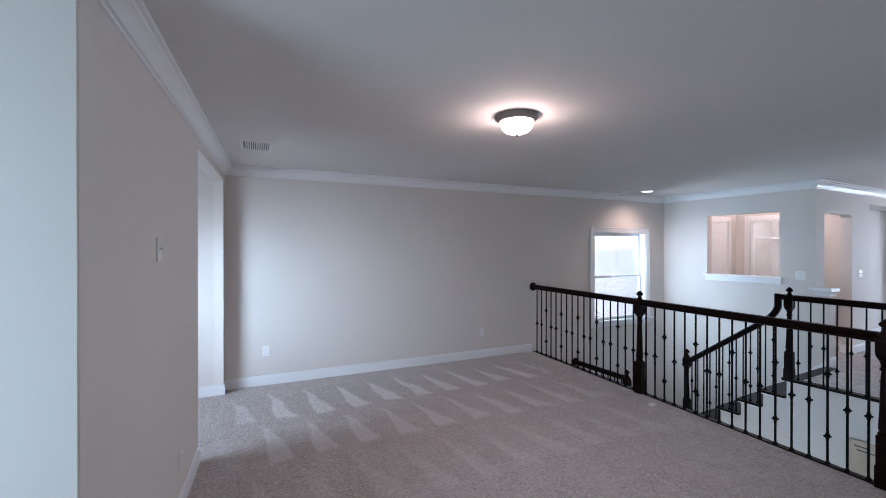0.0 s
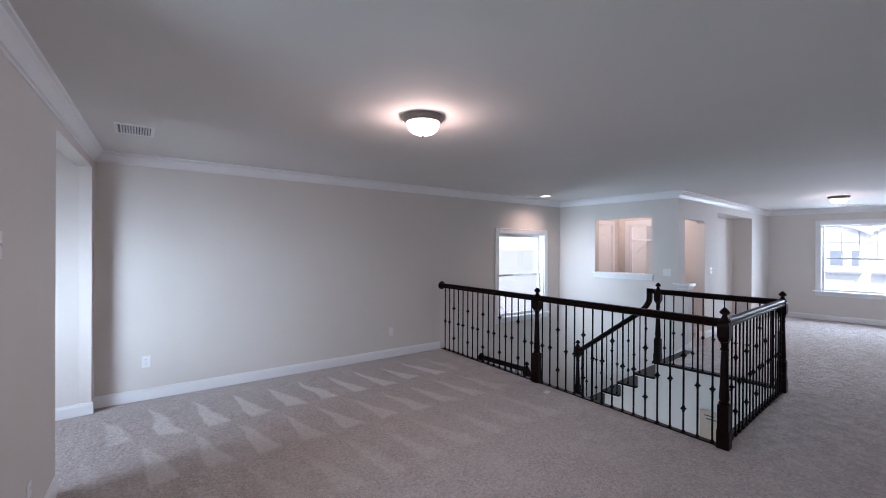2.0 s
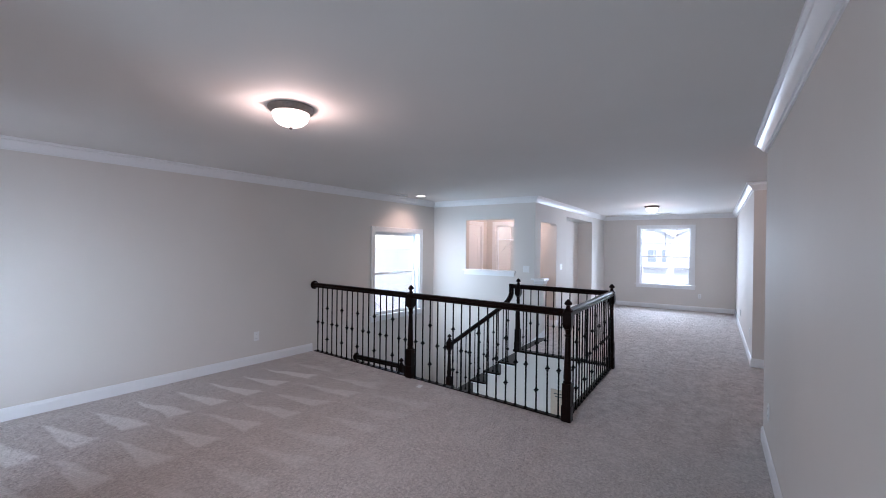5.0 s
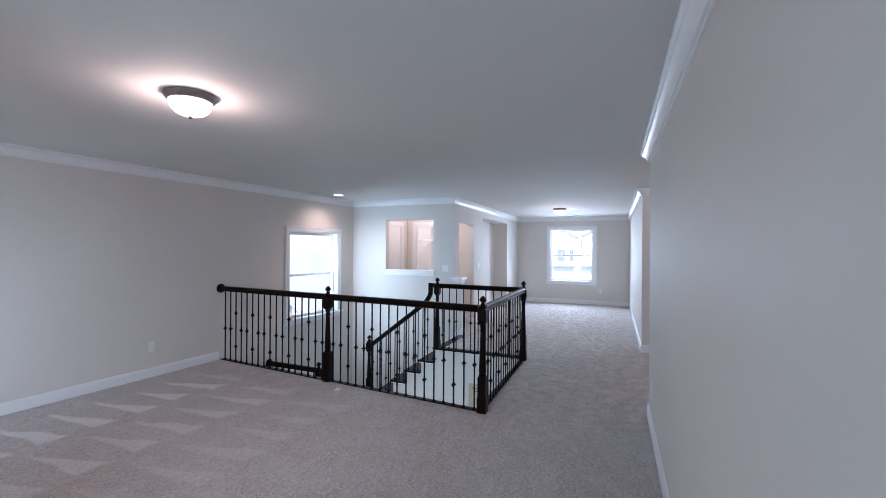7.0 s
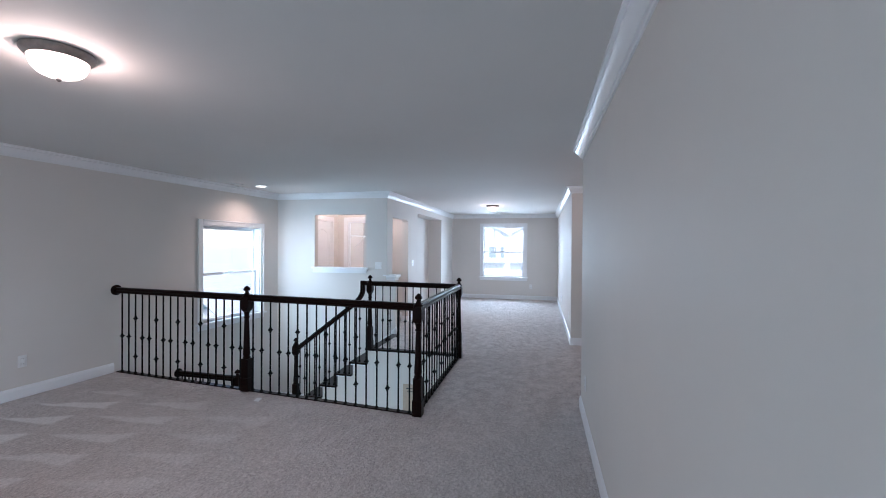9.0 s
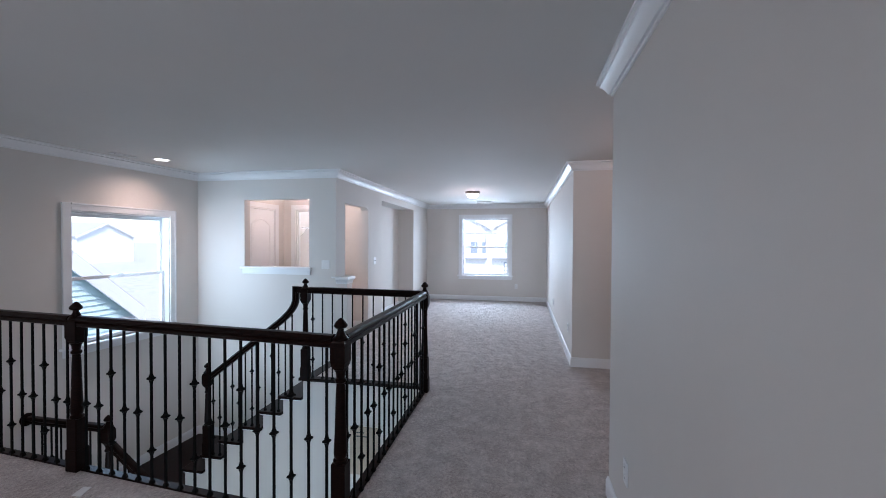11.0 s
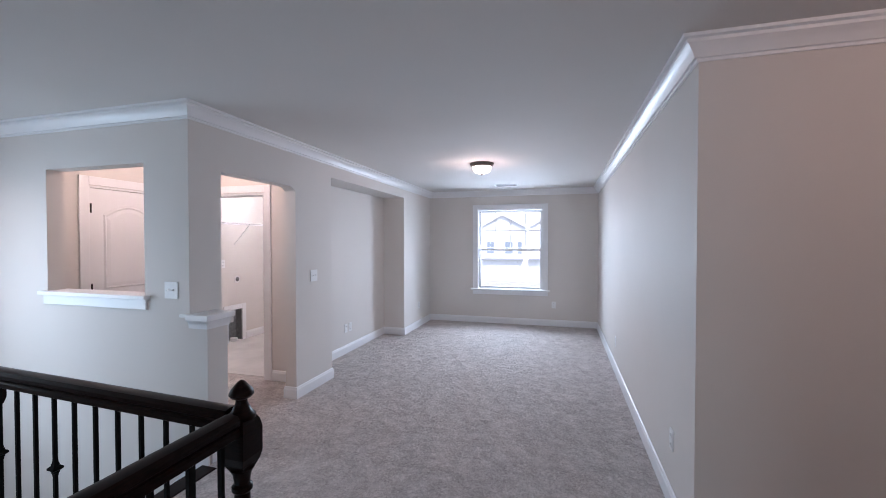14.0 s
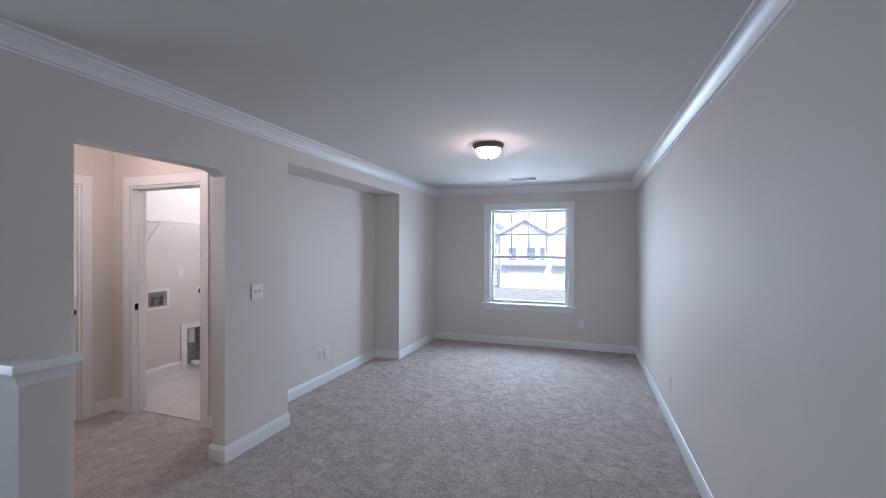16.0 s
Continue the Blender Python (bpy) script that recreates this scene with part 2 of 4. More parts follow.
def sweep(bm, profile, path, closed=False):
    """Carries a profile of (across, up) along level points; across is to the left of the way, mitred at the bends."""
    pts = [Vector(p) for p in path]
    n = len(pts)
    rings = []
    for i, p in enumerate(pts):
        a = (p - pts[i - 1]).normalized() if i or closed else None
        b = (pts[(i + 1) % n] - p).normalized() if i < n - 1 or closed else None
        a, b = a or b, b or a
        na, nb = Vector((-a.y, a.x, 0)).normalized(), Vector((-b.y, b.x, 0)).normalized()
        m = (na + nb).normalized()
        m /= max(0.3, m.dot(na))
        rings.append([bm.verts.new(p + m * u + Vector((0, 0, v))) for u, v in profile])
    k = len(profile)
    for i in range(n if closed else n - 1):
        ra, rb = rings[i], rings[(i + 1) % n]
        for j in range(k):
            bm.faces.new((ra[j], ra[(j + 1) % k], rb[(j + 1) % k], rb[j]))
    if not closed:
        bm.faces.new(rings[0][::-1])
        bm.faces.new(rings[-1])
    return bm


def bar(bm, profile, path):
    """Carries a profile of (side, up) along points that climb or fall in one upright plane."""
    pts = [Vector(p) for p in path]
    flat = pts[-1] - pts[0]
    side = Vector((-flat.y, flat.x, 0)).normalized()
    rings = []
    for i, p in enumerate(pts):
        a = (pts[i] - pts[i - 1]).normalized() if i else (pts[1] - pts[0]).normalized()
        b = (pts[i + 1] - pts[i]).normalized() if i < len(pts) - 1 else a
        w = (a + b).normalized()
        up = w.cross(side)
        up /= max(0.4, w.dot(a))
        rings.append([bm.verts.new(p + side * u + up * v) for u, v in profile])
    k = len(profile)
    for ra, rb in zip(rings, rings[1:]):
        for j in range(k):
            bm.faces.new((ra[j], ra[(j + 1) % k], rb[(j + 1) % k], rb[j]))
    bm.faces.new(rings[0][::-1])
    bm.faces.new(rings[-1])
    return bm


def finish(name, bm, mat, smooth=False):
    bmesh.ops.recalc_face_normals(bm, faces=bm.faces)
    me = bpy.data.meshes.new(name)
    bm.to_mesh(me)
    bm.free()
    me.materials.append(mat)
    if smooth:
        me.shade_smooth()
        me.set_sharp_from_angle(angle=radians(35))
    return me


def part(name, bm, mat, parent=None, label="", smooth=False):
    ob = new(name, finish(name, bm, mat, smooth))
    ob.parent = parent
    return tagged(ob, label)


def shared(name, me, parent, m, label=""):
    ob = new(name, me)
    ob.parent = parent
    ob.matrix_basis = m
    return tagged(ob, label)


def structure(name, bm, mat, label, category, smooth=False):
    return tagged(part(name, bm, mat, None, "", smooth), label, category, "", "structure")


def thing(name, m, label, category, group="", kind=""):
    ob = new(name)
    ob.matrix_basis = m
    ob.empty_display_size = 0.1
    return tagged(ob, label, category, group, kind)


def turn(ob, m):
    ob.matrix_basis = m @ ob.matrix_basis
    return ob


def wall(name, axis, near, far, a0, a1, z0, z1, holes=(), label="off-white painted drywall wall", mat=None):
    """A wall between two planes of x or y, from a0 to a1, with holes (a0, a1, z0, z1) right through it."""
    us = sorted({a0, a1, *[h[0] for h in holes], *[h[1] for h in holes]})
    vs = sorted({z0, z1, *[h[2] for h in holes], *[h[3] for h in holes]})
    bm = bmesh.new()

    def P(u, d, v):
        return (d, u, v) if axis == "x" else (u, d, v)

    def solid(i, j):
        if not (0 <= i < len(us) - 1 and 0 <= j < len(vs) - 1):
            return False
        u, v = (us[i] + us[i + 1]) / 2, (vs[j] + vs[j + 1]) / 2
        return not any(h[0] < u < h[1] and h[2] < v < h[3] for h in holes)

    def quad(*p):
        bm.faces.new([bm.verts.new(q) for q in p])

    for i in range(len(us) - 1):
        for j in range(len(vs) - 1):
            if not solid(i, j):
                continue
            u0, u1, v0, v1 = us[i], us[i + 1], vs[j], vs[j + 1]
            for d in (near, far):
                quad(P(u0, d, v0), P(u1, d, v0), P(u1, d, v1), P(u0, d, v1))
            for (di, dj), (p, q) in {(-1, 0): ((u0, v0), (u0, v1)), (1, 0): ((u1, v0), (u1, v1)), (0, -1): ((u0, v0), (u1, v0)), (0, 1): ((u0, v1), (u1, v1))}.items():
                if not solid(i + di, j + dj):
                    quad(P(p[0], near, p[1]), P(p[0], far, p[1]), P(q[0], far, q[1]), P(q[0], near, q[1]))
    bmesh.ops.remove_doubles(bm, verts=bm.verts, dist=1e-5)
    return structure(name, bm, mat or PAINT, label, "wall")


def prism(bm, outline, z0, z1):
    lo = [bm.verts.new((x, y, z0)) for x, y in outline]
    hi = [bm.verts.new((x, y, z1)) for x, y in outline]
    bm.faces.new(lo[::-1])
    bm.faces.new(hi)
    n = len(outline)
    for i in range(n):
        bm.faces.new((lo[i], lo[(i + 1) % n], hi[(i + 1) % n], hi[i]))
    return bm


# ---- setting: floors, walls, ceiling ----
WIN2 = (1.66, 2.86, 0.64, 2.115)                 # clear opening of the hall's end window: y, y, z, z
WIN1 = (6.52, 7.71, 0.36, 1.81)                 # clear opening of the landing window, along the north wall
PASS = (4.19, 5.18, 1.135, 2.075)
xa_n = 4.97 + math.tan(radians(4.9)) * (north_y(5.3) - 2.25)
bm = prism(bmesh.new(), [(XA, YS - T), (4.97, YS - T), (4.97, YS0), (xa_n, north_y(xa_n)), (xa_n, north_y(xa_n) + 0.1), (XA, 6.6)], -0.3, 0)
box(bm, 4.97, -4.0, -0.3, XE, YS0, 0)
box(bm, XS1, YS0, -0.3, XE, YTOP, 0)
box(bm, XP, YTOP, -0.3, 9.79, 6.3, 0)
box(bm, 9.79, YTOP, -0.3, XE, 4.3, 0)
structure("floor", bm, CARPET, "grey-brown cut-pile carpet with vacuum tracks", "floor")
structure("floor_laundry", slab(9.8, 4.3, -0.3, 12.3, 6.3, 0.004), VINYL, "pale vinyl floor of the laundry", "floor")
structure("ceiling", slab(XA - T, -4.0, CEIL, XE + T, 6.8, CEIL + 0.15), CEILING, "smooth off-white painted ceiling", "ceiling")
turn(wall("wall_north", "y", 6.34, 6.34 + T, 0.9, 8.2, LOW, CEIL, [WIN1]), NORTH)
wall("wall_laundry_north", "y", 6.1, 6.1 + T, XP + T, XE + T, LOW, CEIL, [(10.92, 11.20, 0.006, 0.49)])
wall("wall_east", "x", XE, XE + T, -4.0, 6.1, LOW, CEIL, [WIN2])
wall("wall_south", "y", YS - T, YS, XA, XC0, 0, CEIL)
wall("wall_south_hall", "y", YS2 - T, YS2, XC1, XE, 0, CEIL)
wall("wall_corridor_east", "x", XC1, XC1 + T, -4.0, YS2 - T, 0, CEIL)
wall("wall_corridor_west", "x", XC0 - T, XC0, -4.0, YS - T, 0, CEIL)
wall("wall_corridor_end", "y", -4.0 - T, -4.0, XC0 - T, XC1 + T, 0, CEIL)
wall("wall_west_end", "x", XA - T, XA, YS - T, 6.32, 0, CEIL, [(1.2, 2.4, 0.6, 2.1), (3.9, 5.3, 0.6, 2.0)])
turn(wall("wall_west", "x", 1.02 - T, 1.02, 2.8, 6.35, 0, CEIL, [(4.72, 6.2, 0, 2.28)]), WEST)
wall("wall_west_return", "y", 2.794, 2.92, XA, 0.811, 0, CEIL)
wall("wall_bay_north", "y", 6.2, 6.2 + T, XA, 1.09, 0, CEIL)
wall("wall_pass", "x", XP, XP + T, 3.64, 6.05, LOW, CEIL, [PASS, (3.64, YH, 1.0, CEIL)])
wall("wall_hall_north", "y", YH, YH + T, XP + T, XE, 0, CEIL, [(8.44, 9.34, 0, 2.04), (9.98, 12.18, 0, 2.225)])
wall("wall_niche", "y", 4.15, 4.15 + T, 9.85, 12.3, 0, CEIL)
wall("wall_niche_west", "x", 9.98 - T, 9.98, YH + T, 4.15, 0, CEIL)
wall("wall_niche_east", "x", 12.18, 12.18 + T, YH + T, 4.15, 0, CEIL)
structure("niche_soffit", slab(9.98, YH + T, 2.225, 12.18, 4.15, CEIL), PAINT, "off-white painted drywall soffit over the niche", "wall")
wall("wall_vestibule_north", "y", 5.55, 5.55 + T, XP + T, 9.73, 0, CEIL, [(8.70, 9.47, 0, 2.04)])
wall("wall_laundry_door", "x", 9.73, 9.73 + T, YH + T, 6.1, 0, CEIL, [(4.46, 5.31, 0, 2.05)])
wall("wall_laundry_east", "x", 12.3, 12.3 + T, 4.15, 6.1, 0, CEIL)
bm = bmesh.new()                                 # eased upper corner of the hall opening
for k in range(5):
    a0, a1 = math.pi / 2 * k / 5, math.pi / 2 * (k + 1) / 5
    p = [(9.34 - 0.1 * (1 - math.sin(a)) , 2.04 - 0.05 * (1 - math.cos(a))) for a in (a0, a1)]
    q = [bm.verts.new((x, y, z)) for y in (YH + 0.001, YH + T - 0.001) for x, z in ((p[0][0], 2.04), (p[1][0], 2.04), (p[1][0], 2.04 - 0.04 * ((p[1][0] - 9.24) / 0.1) ** 2), (p[0][0], 2.04 - 0.04 * ((p[0][0] - 9.24) / 0.1) ** 2))]
    for f in ((0, 1, 2, 3), (4, 5, 6, 7), (2, 3, 7, 6)):
        bm.faces.new([q[i] for i in f])
structure("opening_corner", bm, PAINT, "eased drywall corner of the hall opening", "wall")
structure("half_wall", slab(XP + T, 3.64, 0, 8.335, YH, 1.0), PAINT, "off-white drywall half wall at the stair head", "wall")
# stairwell below the floor
wall("wall_well_east", "x", XS1, XS1 + 0.1, YS0, YTOP, LOW, -0.3)
wall("wall_well_south", "y", YS0 - T, YS0, 4.9, XS1, LOW, -0.3)
# the hole in the west wall is invented, to let the fill lamp through
turn(wall("wall_well_west", "x", 4.97 - T, 4.97, YS0, 6.2, LOW, -0.3, [(3.0, 4.9, LOW + 0.5, LOW + 2.4)]), RAIL_A)
structure("floor_lower", slab(4.6, YS0 - T, LOW - 0.2, XP, 6.4, LOW), CARPET, "grey-brown carpet of the lower storey", "floor")
side = bmesh.new()                               # drywall under the open side of the upper flight
for k in range(6):
    box(side, XS1, YTOP + k * RUN, LOW, XS1 + 0.1, YTOP + (k + 1) * RUN + (0.02 if k == 5 else 0), -(k + 1) * RISE - 0.03)
structure("wall_stair_side", side, PAINT, "off-white drywall wall beneath the open stair side", "wall")

# ---- trim ----
CROWN = [(0, -0.105), (0.010, -0.105), (0.013, -0.093), (0.024, -0.090), (0.036, -0.066), (0.056, -0.040), (0.066, -0.034), (0.068, -0.020), (0.084, -0.014), (0.086, 0), (0, 0)]
w0, w1 = WEST @ Vector((1.02, 2.8, 0)), WEST @ Vector((1.02, 6.25, 0))
ne = (XP, north_y(XP))
loop = [(XA, YS), (XC0, YS), (XC0, -4.0), (XC1, -4.0), (XC1, YS2), (XE, YS2), (XE, YH), (XP, YH), ne, (w1.x, north_y(w1.x)), (w0.x, 2.8), (XA, 2.8)]
structure("crown_moulding", sweep(bmesh.new(), CROWN, [(x, y, CEIL - 0.001) for x, y in loop], True), TRIM, "white painted crown moulding", "moulding", True)
BASE = [(0, 0), (0.015, 0), (0.015, 0.085), (0.011, 0.096), (0.009, 0.108), (0.004, 0.113), (0, 0.113)]
RUNS = {
    "south": [(XA, YS), (XC0, YS), (XC0, -4.0), (XC1, -4.0), (XC1, YS2), (XE, YS2), (XE, YH), (12.18, YH), (12.18, 4.15), (9.98, 4.15), (9.98, YH), (9.34, YH), (9.34, YH + T), (9.73, YH + T), (9.73, 4.37)],
    "vestibule": [(9.73, 5.4), (9.73, 5.55), (9.565, 5.55)],
    "vestibule_west": [(8.60, 5.55), (XP + T, 5.55), (XP + T, YH + T)],
    "half_wall": [(8.335, YH), (8.335, 3.64), (XP + 0.02, 3.64)],
    "north": [(xa_n - 0.03, north_y(xa_n - 0.03)), (w1.x, north_y(w1.x)), (1.18, 6.2), (XA, 6.2), (XA, 2.95)],
    "west": [(1.02, 4.72), (w0.x, 2.8), (XA, 2.8), (XA, YS)],
    "laundry": [(12.3, 4.3), (12.3, 6.1), (11.285, 6.1)],
    "laundry_north": [(10.835, 6.1), (9.85, 6.1), (9.85, 5.35)],
}
for key, pts in RUNS.items():
    structure("baseboard_" + key, sweep(bmesh.new(), BASE, [(x, y, 0.002) for x, y in pts]), TRIM, "white painted baseboard along the wall", "baseboard")
structure("baseboard_landing", sweep(bmesh.new(), BASE, [(XP, YL, LAND), (XP, north_y(XP), LAND), (6.13, north_y(6.13), LAND)]), TRIM, "white painted baseboard round the stair landing", "baseboard")
bm = bmesh.new()                                 # raking skirt along the pass-through wall
pts = [(YTOP + 0.0, 0.11), (YTOP + 0.0, -0.2), (YL, LAND - 0.05), (YL, LAND + 0.113), (YL - 0.12, LAND + 0.113 + 0.09)]
fa = [bm.verts.new((XP - 0.018, y, z)) for y, z in pts]
fb = [bm.verts.new((XP - 0.001, y, z)) for y, z in pts]
bm.faces.new(fa), bm.faces.new(fb[::-1])
for i in range(5):
    bm.faces.new((fa[i], fa[(i + 1) % 5], fb[(i + 1) % 5], fb[i]))
structure("stair_skirt", bm, TRIM, "white painted skirt board beside the stairs", "skirt board")
CAP = [(-0.002, -0.075), (0.009, -0.075), (0.011, -0.05), (0.019, -0.03), (0.027, -0.022), (0.03, -0.018), (0.036, -0.016), (0.036, 0.014), (0.032, 0.021), (-0.002, 0.021)]
cap = thing("half_wall_cap", pose(0, 0, 0), "white moulded wooden cap on the half wall", "cap", "", "structure")
part("board", slab(XP - 0.03, 3.61, 1.0, 8.365, YH + 0.06, 1.02, 0.003), TRIM, cap)
part("moulding", sweep(bmesh.new(), CAP, [(8.335, YH, 1.0), (8.335, 3.64, 1.0), (XP, 3.64, 1.0), (XP, YH, 1.0)]), TRIM, cap, "", True)
sill = thing("pass_through_sill", pose(0, 0, 0), "white painted sill board of the wall opening", "sill", "", "structure")
part("board", slab(XP - 0.045, PASS[0] - 0.045, PASS[2] - 0.028, XP + T + 0.03, PASS[1] + 0.045, PASS[2] + 0.002, 0.004), TRIM, sill)
part("apron", slab(XP - 0.016, PASS[0] - 0.025, PASS[2] - 0.10, XP, PASS[1] + 0.025, PASS[2] - 0.028, 0.003), TRIM, sill)


# ---- windows ----
def window(name, m, w, h, label, grille):
    """A double-hung window in a clear opening w by h; local x along the wall, y outwards, z up from the opening's lower edge."""
    ob = thing(name, m, label, "window", "", "structure")
    c = 0.085
    for x0, x1, z0, z1 in ((-c, 0, -0.0, h + c), (w, w + c, -0.0, h + c), (0, w, h, h + c)):
        part("casing", slab(x0, -0.018, z0, x1, 0, z1, 0.004), TRIM, ob)
        part("casing_edge", slab(x0 if x0 < 0 else x1 - 0.02 if x0 >= w else 0, -0.026, z0 if x0 < 0 or x0 >= w else z1 - 0.02, x0 + 0.02 if x0 < 0 else x1, -0.017, z1, 0.003), TRIM, ob)
    part("window_sill", slab(-c - 0.03, -0.06, -0.028, w + c + 0.03, 0.07, 0.0, 0.005), TRIM, ob)
    part("apron", slab(-c, -0.016, -0.105, w + c, 0, -0.028, 0.003), TRIM, ob)
    for x0, x1, z0, z1 in ((0, 0.016, 0, h), (w - 0.016, w, 0, h), (0.016, w - 0.016, h - 0.016, h)):
        part("jamb", slab(x0, 0, z0, x1, T + 0.03, z1), TRIM, ob)
    a, mid = 0.018, h * 0.49

    def sash(z0, z1, y, lattice):
        s = 0.036
        fr = part("sash", slab(a, y, z0, a + s, y + 0.03, z1, 0.003), VINYL_FRAME, ob)
        part("stile", slab(w - a - s, y, z0, w - a, y + 0.03, z1, 0.003), VINYL_FRAME, fr)
        part("rail", slab(a + s, y, z0, w - a - s, y + 0.03, z0 + s, 0.003), VINYL_FRAME, fr)
        part("rail", slab(a + s, y, z1 - s, w - a - s, y + 0.03, z1, 0.003), VINYL_FRAME, fr)
        pane = part("pane", slab(a + s - 0.002, y + 0.012, z0 + s - 0.002, w - a - s + 0.002, y + 0.016, z1 - s + 0.002), GLASS, fr)
        pane.visible_shadow = False
        if lattice:
            x0, x1, q0, q1 = a + s, w - a - s, z0 + s, z1 - s
            for k in range(1, 4):
                x = x0 + (x1 - x0) * k / 4
                part("muntin", slab(x - 0.008, y + 0.004, q0, x + 0.008, y + 0.012, q1), VINYL_FRAME, fr)
            z = (q0 + q1) / 2
            part("muntin", slab(x0, y + 0.003, z - 0.008, x1, y + 0.0125, z + 0.008), VINYL_FRAME, fr)

    sash(0.004, mid + 0.02, 0.072, False)
    sash(mid - 0.02, h - 0.018, 0.107, grille)
    lock = part("sash_lock", slab(w / 2 - 0.03, 0.062, mid + 0.02, w / 2 + 0.03, 0.087, mid + 0.032, 0.004), VINYL_FRAME, ob)
    return ob


window("window_hall", pose(XE, WIN2[1], WIN2[2], 0, 0, -90), WIN2[1] - WIN2[0], WIN2[3] - WIN2[2], "white double-hung window with a grille in the upper sash", True)
window("window_landing", NORTH @ pose(WIN1[0], 6.34, WIN1[2]), WIN1[1] - WIN1[0], WIN1[3] - WIN1[2], "white double-hung window above the stair landing", False)
window("window_bay", pose(XA, 3.9, 0.6, 0, 0, 90), 1.4, 1.4, "white double-hung window of the bay", False)
window("window_west", pose(XA, 1.2, 0.6, 0, 0, 90), 1.2, 1.5, "white double-hung window beside the loft", False)


# ---- doors ----
def casing(parent, w, h, depth=T):
    """Casings and jambs of a doorway; local x along the wall, y into it, z up."""
    c = 0.085
    for x0, x1, z0, z1 in ((-c, -0.004, 0, h + c), (w + 0.004, w + c, 0, h + c), (-0.004, w + 0.004, h + 0.004, h + c)):
        part("casing", slab(x0, -0.016, z0, x1, 0, z1, 0.004), TRIM, parent)
    for x0, x1, z0, z1 in ((0, 0.018, 0, h), (w - 0.018, w, 0, h), (0.018, w - 0.018, h - 0.018, h)):
        part("jamb", slab(x0, -0.002, z0, x1, depth + 0.002, z1), TRIM, parent)
    for x0, x1, z0, z1 in ((0.018, 0.03, 0, h - 0.018), (w - 0.03, w - 0.018, 0, h - 0.018), (0.03, w - 0.03, h - 0.03, h - 0.018)):
        part("stop", slab(x0, 0.05, z0, x1, 0.085, z1), TRIM, parent)


def arch_panel(bm, x0, x1, z0, z1, rise, y):
    """A raised moulding round a panel, with an arched head when rise is more than nothing."""
    pts = [(x0, z0), (x1, z0), (x1, z1)]
    for k in range(1, 12):
        a = k / 12
        pts.append((x1 + (x0 - x1) * a, z1 + rise * math.sin(math.pi * a)))
    pts.append((x0, z1))
    cx, cz = (x0 + x1) / 2, (z0 + z1) / 2
    rings = []
    for inset, depth in ((0, 0.0), (0.014, -0.009), (0.028, -0.002), (0.06, -0.008)):
        rings.append([bm.verts.new((x + (inset if x < cx - 1e-4 else -inset if x > cx + 1e-4 else 0) * min(1, abs(x - cx) / (0.5 * (x1 - x0)) * 1.0 + 0.0), y + depth, z + (inset if z < cz else -inset))) for x, z in pts])
    n = len(pts)
    for a, b in zip(rings, rings[1:]):
        for i in range(n):
            bm.faces.new((a[i], a[(i + 1) % n], b[(i + 1) % n], b[i]))
    bm.faces.new(rings[-1])
    return bm


door = thing("door_vestibule", pose(8.70, 5.55, 0), "white two-panel arch-top door, closed, with black hinges", "door", "", "structure")
casing(door, 0.77, 2.04)
leaf = part("leaf", slab(0.021, 0.012, 0.012, 0.749, 0.047, 2.018, 0.002), TRIM, door)
part("panel", arch_panel(bmesh.new(), 0.135, 0.635, 1.06, 1.78, 0.09, 0.0125), TRIM, leaf)
part("panel", arch_panel(bmesh.new(), 0.135, 0.635, 0.22, 0.90, 0.0, 0.0125), TRIM, leaf)
for z in (0.25, 1.08, 1.83):
    part("hinge", slab(0.010, -0.004, z - 0.045, 0.026, 0.012, z + 0.045, 0.002), IRON, door, "black hinge")
knob = turned(bmesh.new(), (0, 0, 0), [(0.028, 0), (0.028, 0.006), (0.011, 0.012), (0.011, 0.032), (0.024, 0.042), (0.027, 0.054), (0.018, 0.066), (0.004, 0.07)])
shared("knob", finish("knob", knob, IRON, True), leaf, pose(0.69, 0.012, 0.95, 90, 0, 0), "black round knob")
door = thing("doorway_laundry", pose(9.73, 5.31, 0, 0, 0, -90), "white cased doorway to the laundry with a black strike plate", "doorway", "", "structure")
casing(door, 0.85, 2.05)
part("strike_plate", slab(0.017, 0.02, 0.93, 0.021, 0.05, 0.99, 0.001), IRON, door, "black strike plate")

# ---- stairs ----
stairs = thing("staircase", pose(0, 0, 0), "stairs with dark-stained wooden treads and white risers", "stairs")
for k in range(1, 7):
    y0, z = YTOP + 0.02 + (k - 1) * RUN, -k * RISE
    tread = part("tread", slab(XS1 - 0.035, y0 - 0.005, z - 0.028, XP - 0.019, y0 + RUN + 0.028, z, 0.008), DARK, stairs)
    part("cove", slab(XS1 - 0.012, y0 + 0.01, z - 0.046, XS1 + 0.0, y0 + RUN + 0.012, z - 0.028, 0.003), TRIM, tread)
    part("riser", slab(XS1 + 0.1, y0 - 0.012, z - 0.0 + 0.001, XP - 0.019, y0, z + RISE - 0.03), TRIM, stairs)
part("riser", slab(XS1 + 0.1, YL - 0.012, LAND + 0.001, XP - 0.019, YL, LAND + RISE - 0.03), TRIM, stairs)
landing = part("landing", prism(bmesh.new(), [(6.1, YL), (XP - 0.001, YL), (XP - 0.001, north_y(XP) - 0.001), (6.1, north_y(6.1) - 0.001)], LAND - 0.03, LAND), DARK, stairs, "dark-stained wooden landing")
part("landing_frame", prism(bmesh.new(), [(6.12, YL + 0.02), (XP - 0.02, YL + 0.02), (XP - 0.02, north_y(XP) - 0.02), (6.12, north_y(6.1) - 0.02)], LAND - 0.3, LAND - 0.03), TRIM, landing)
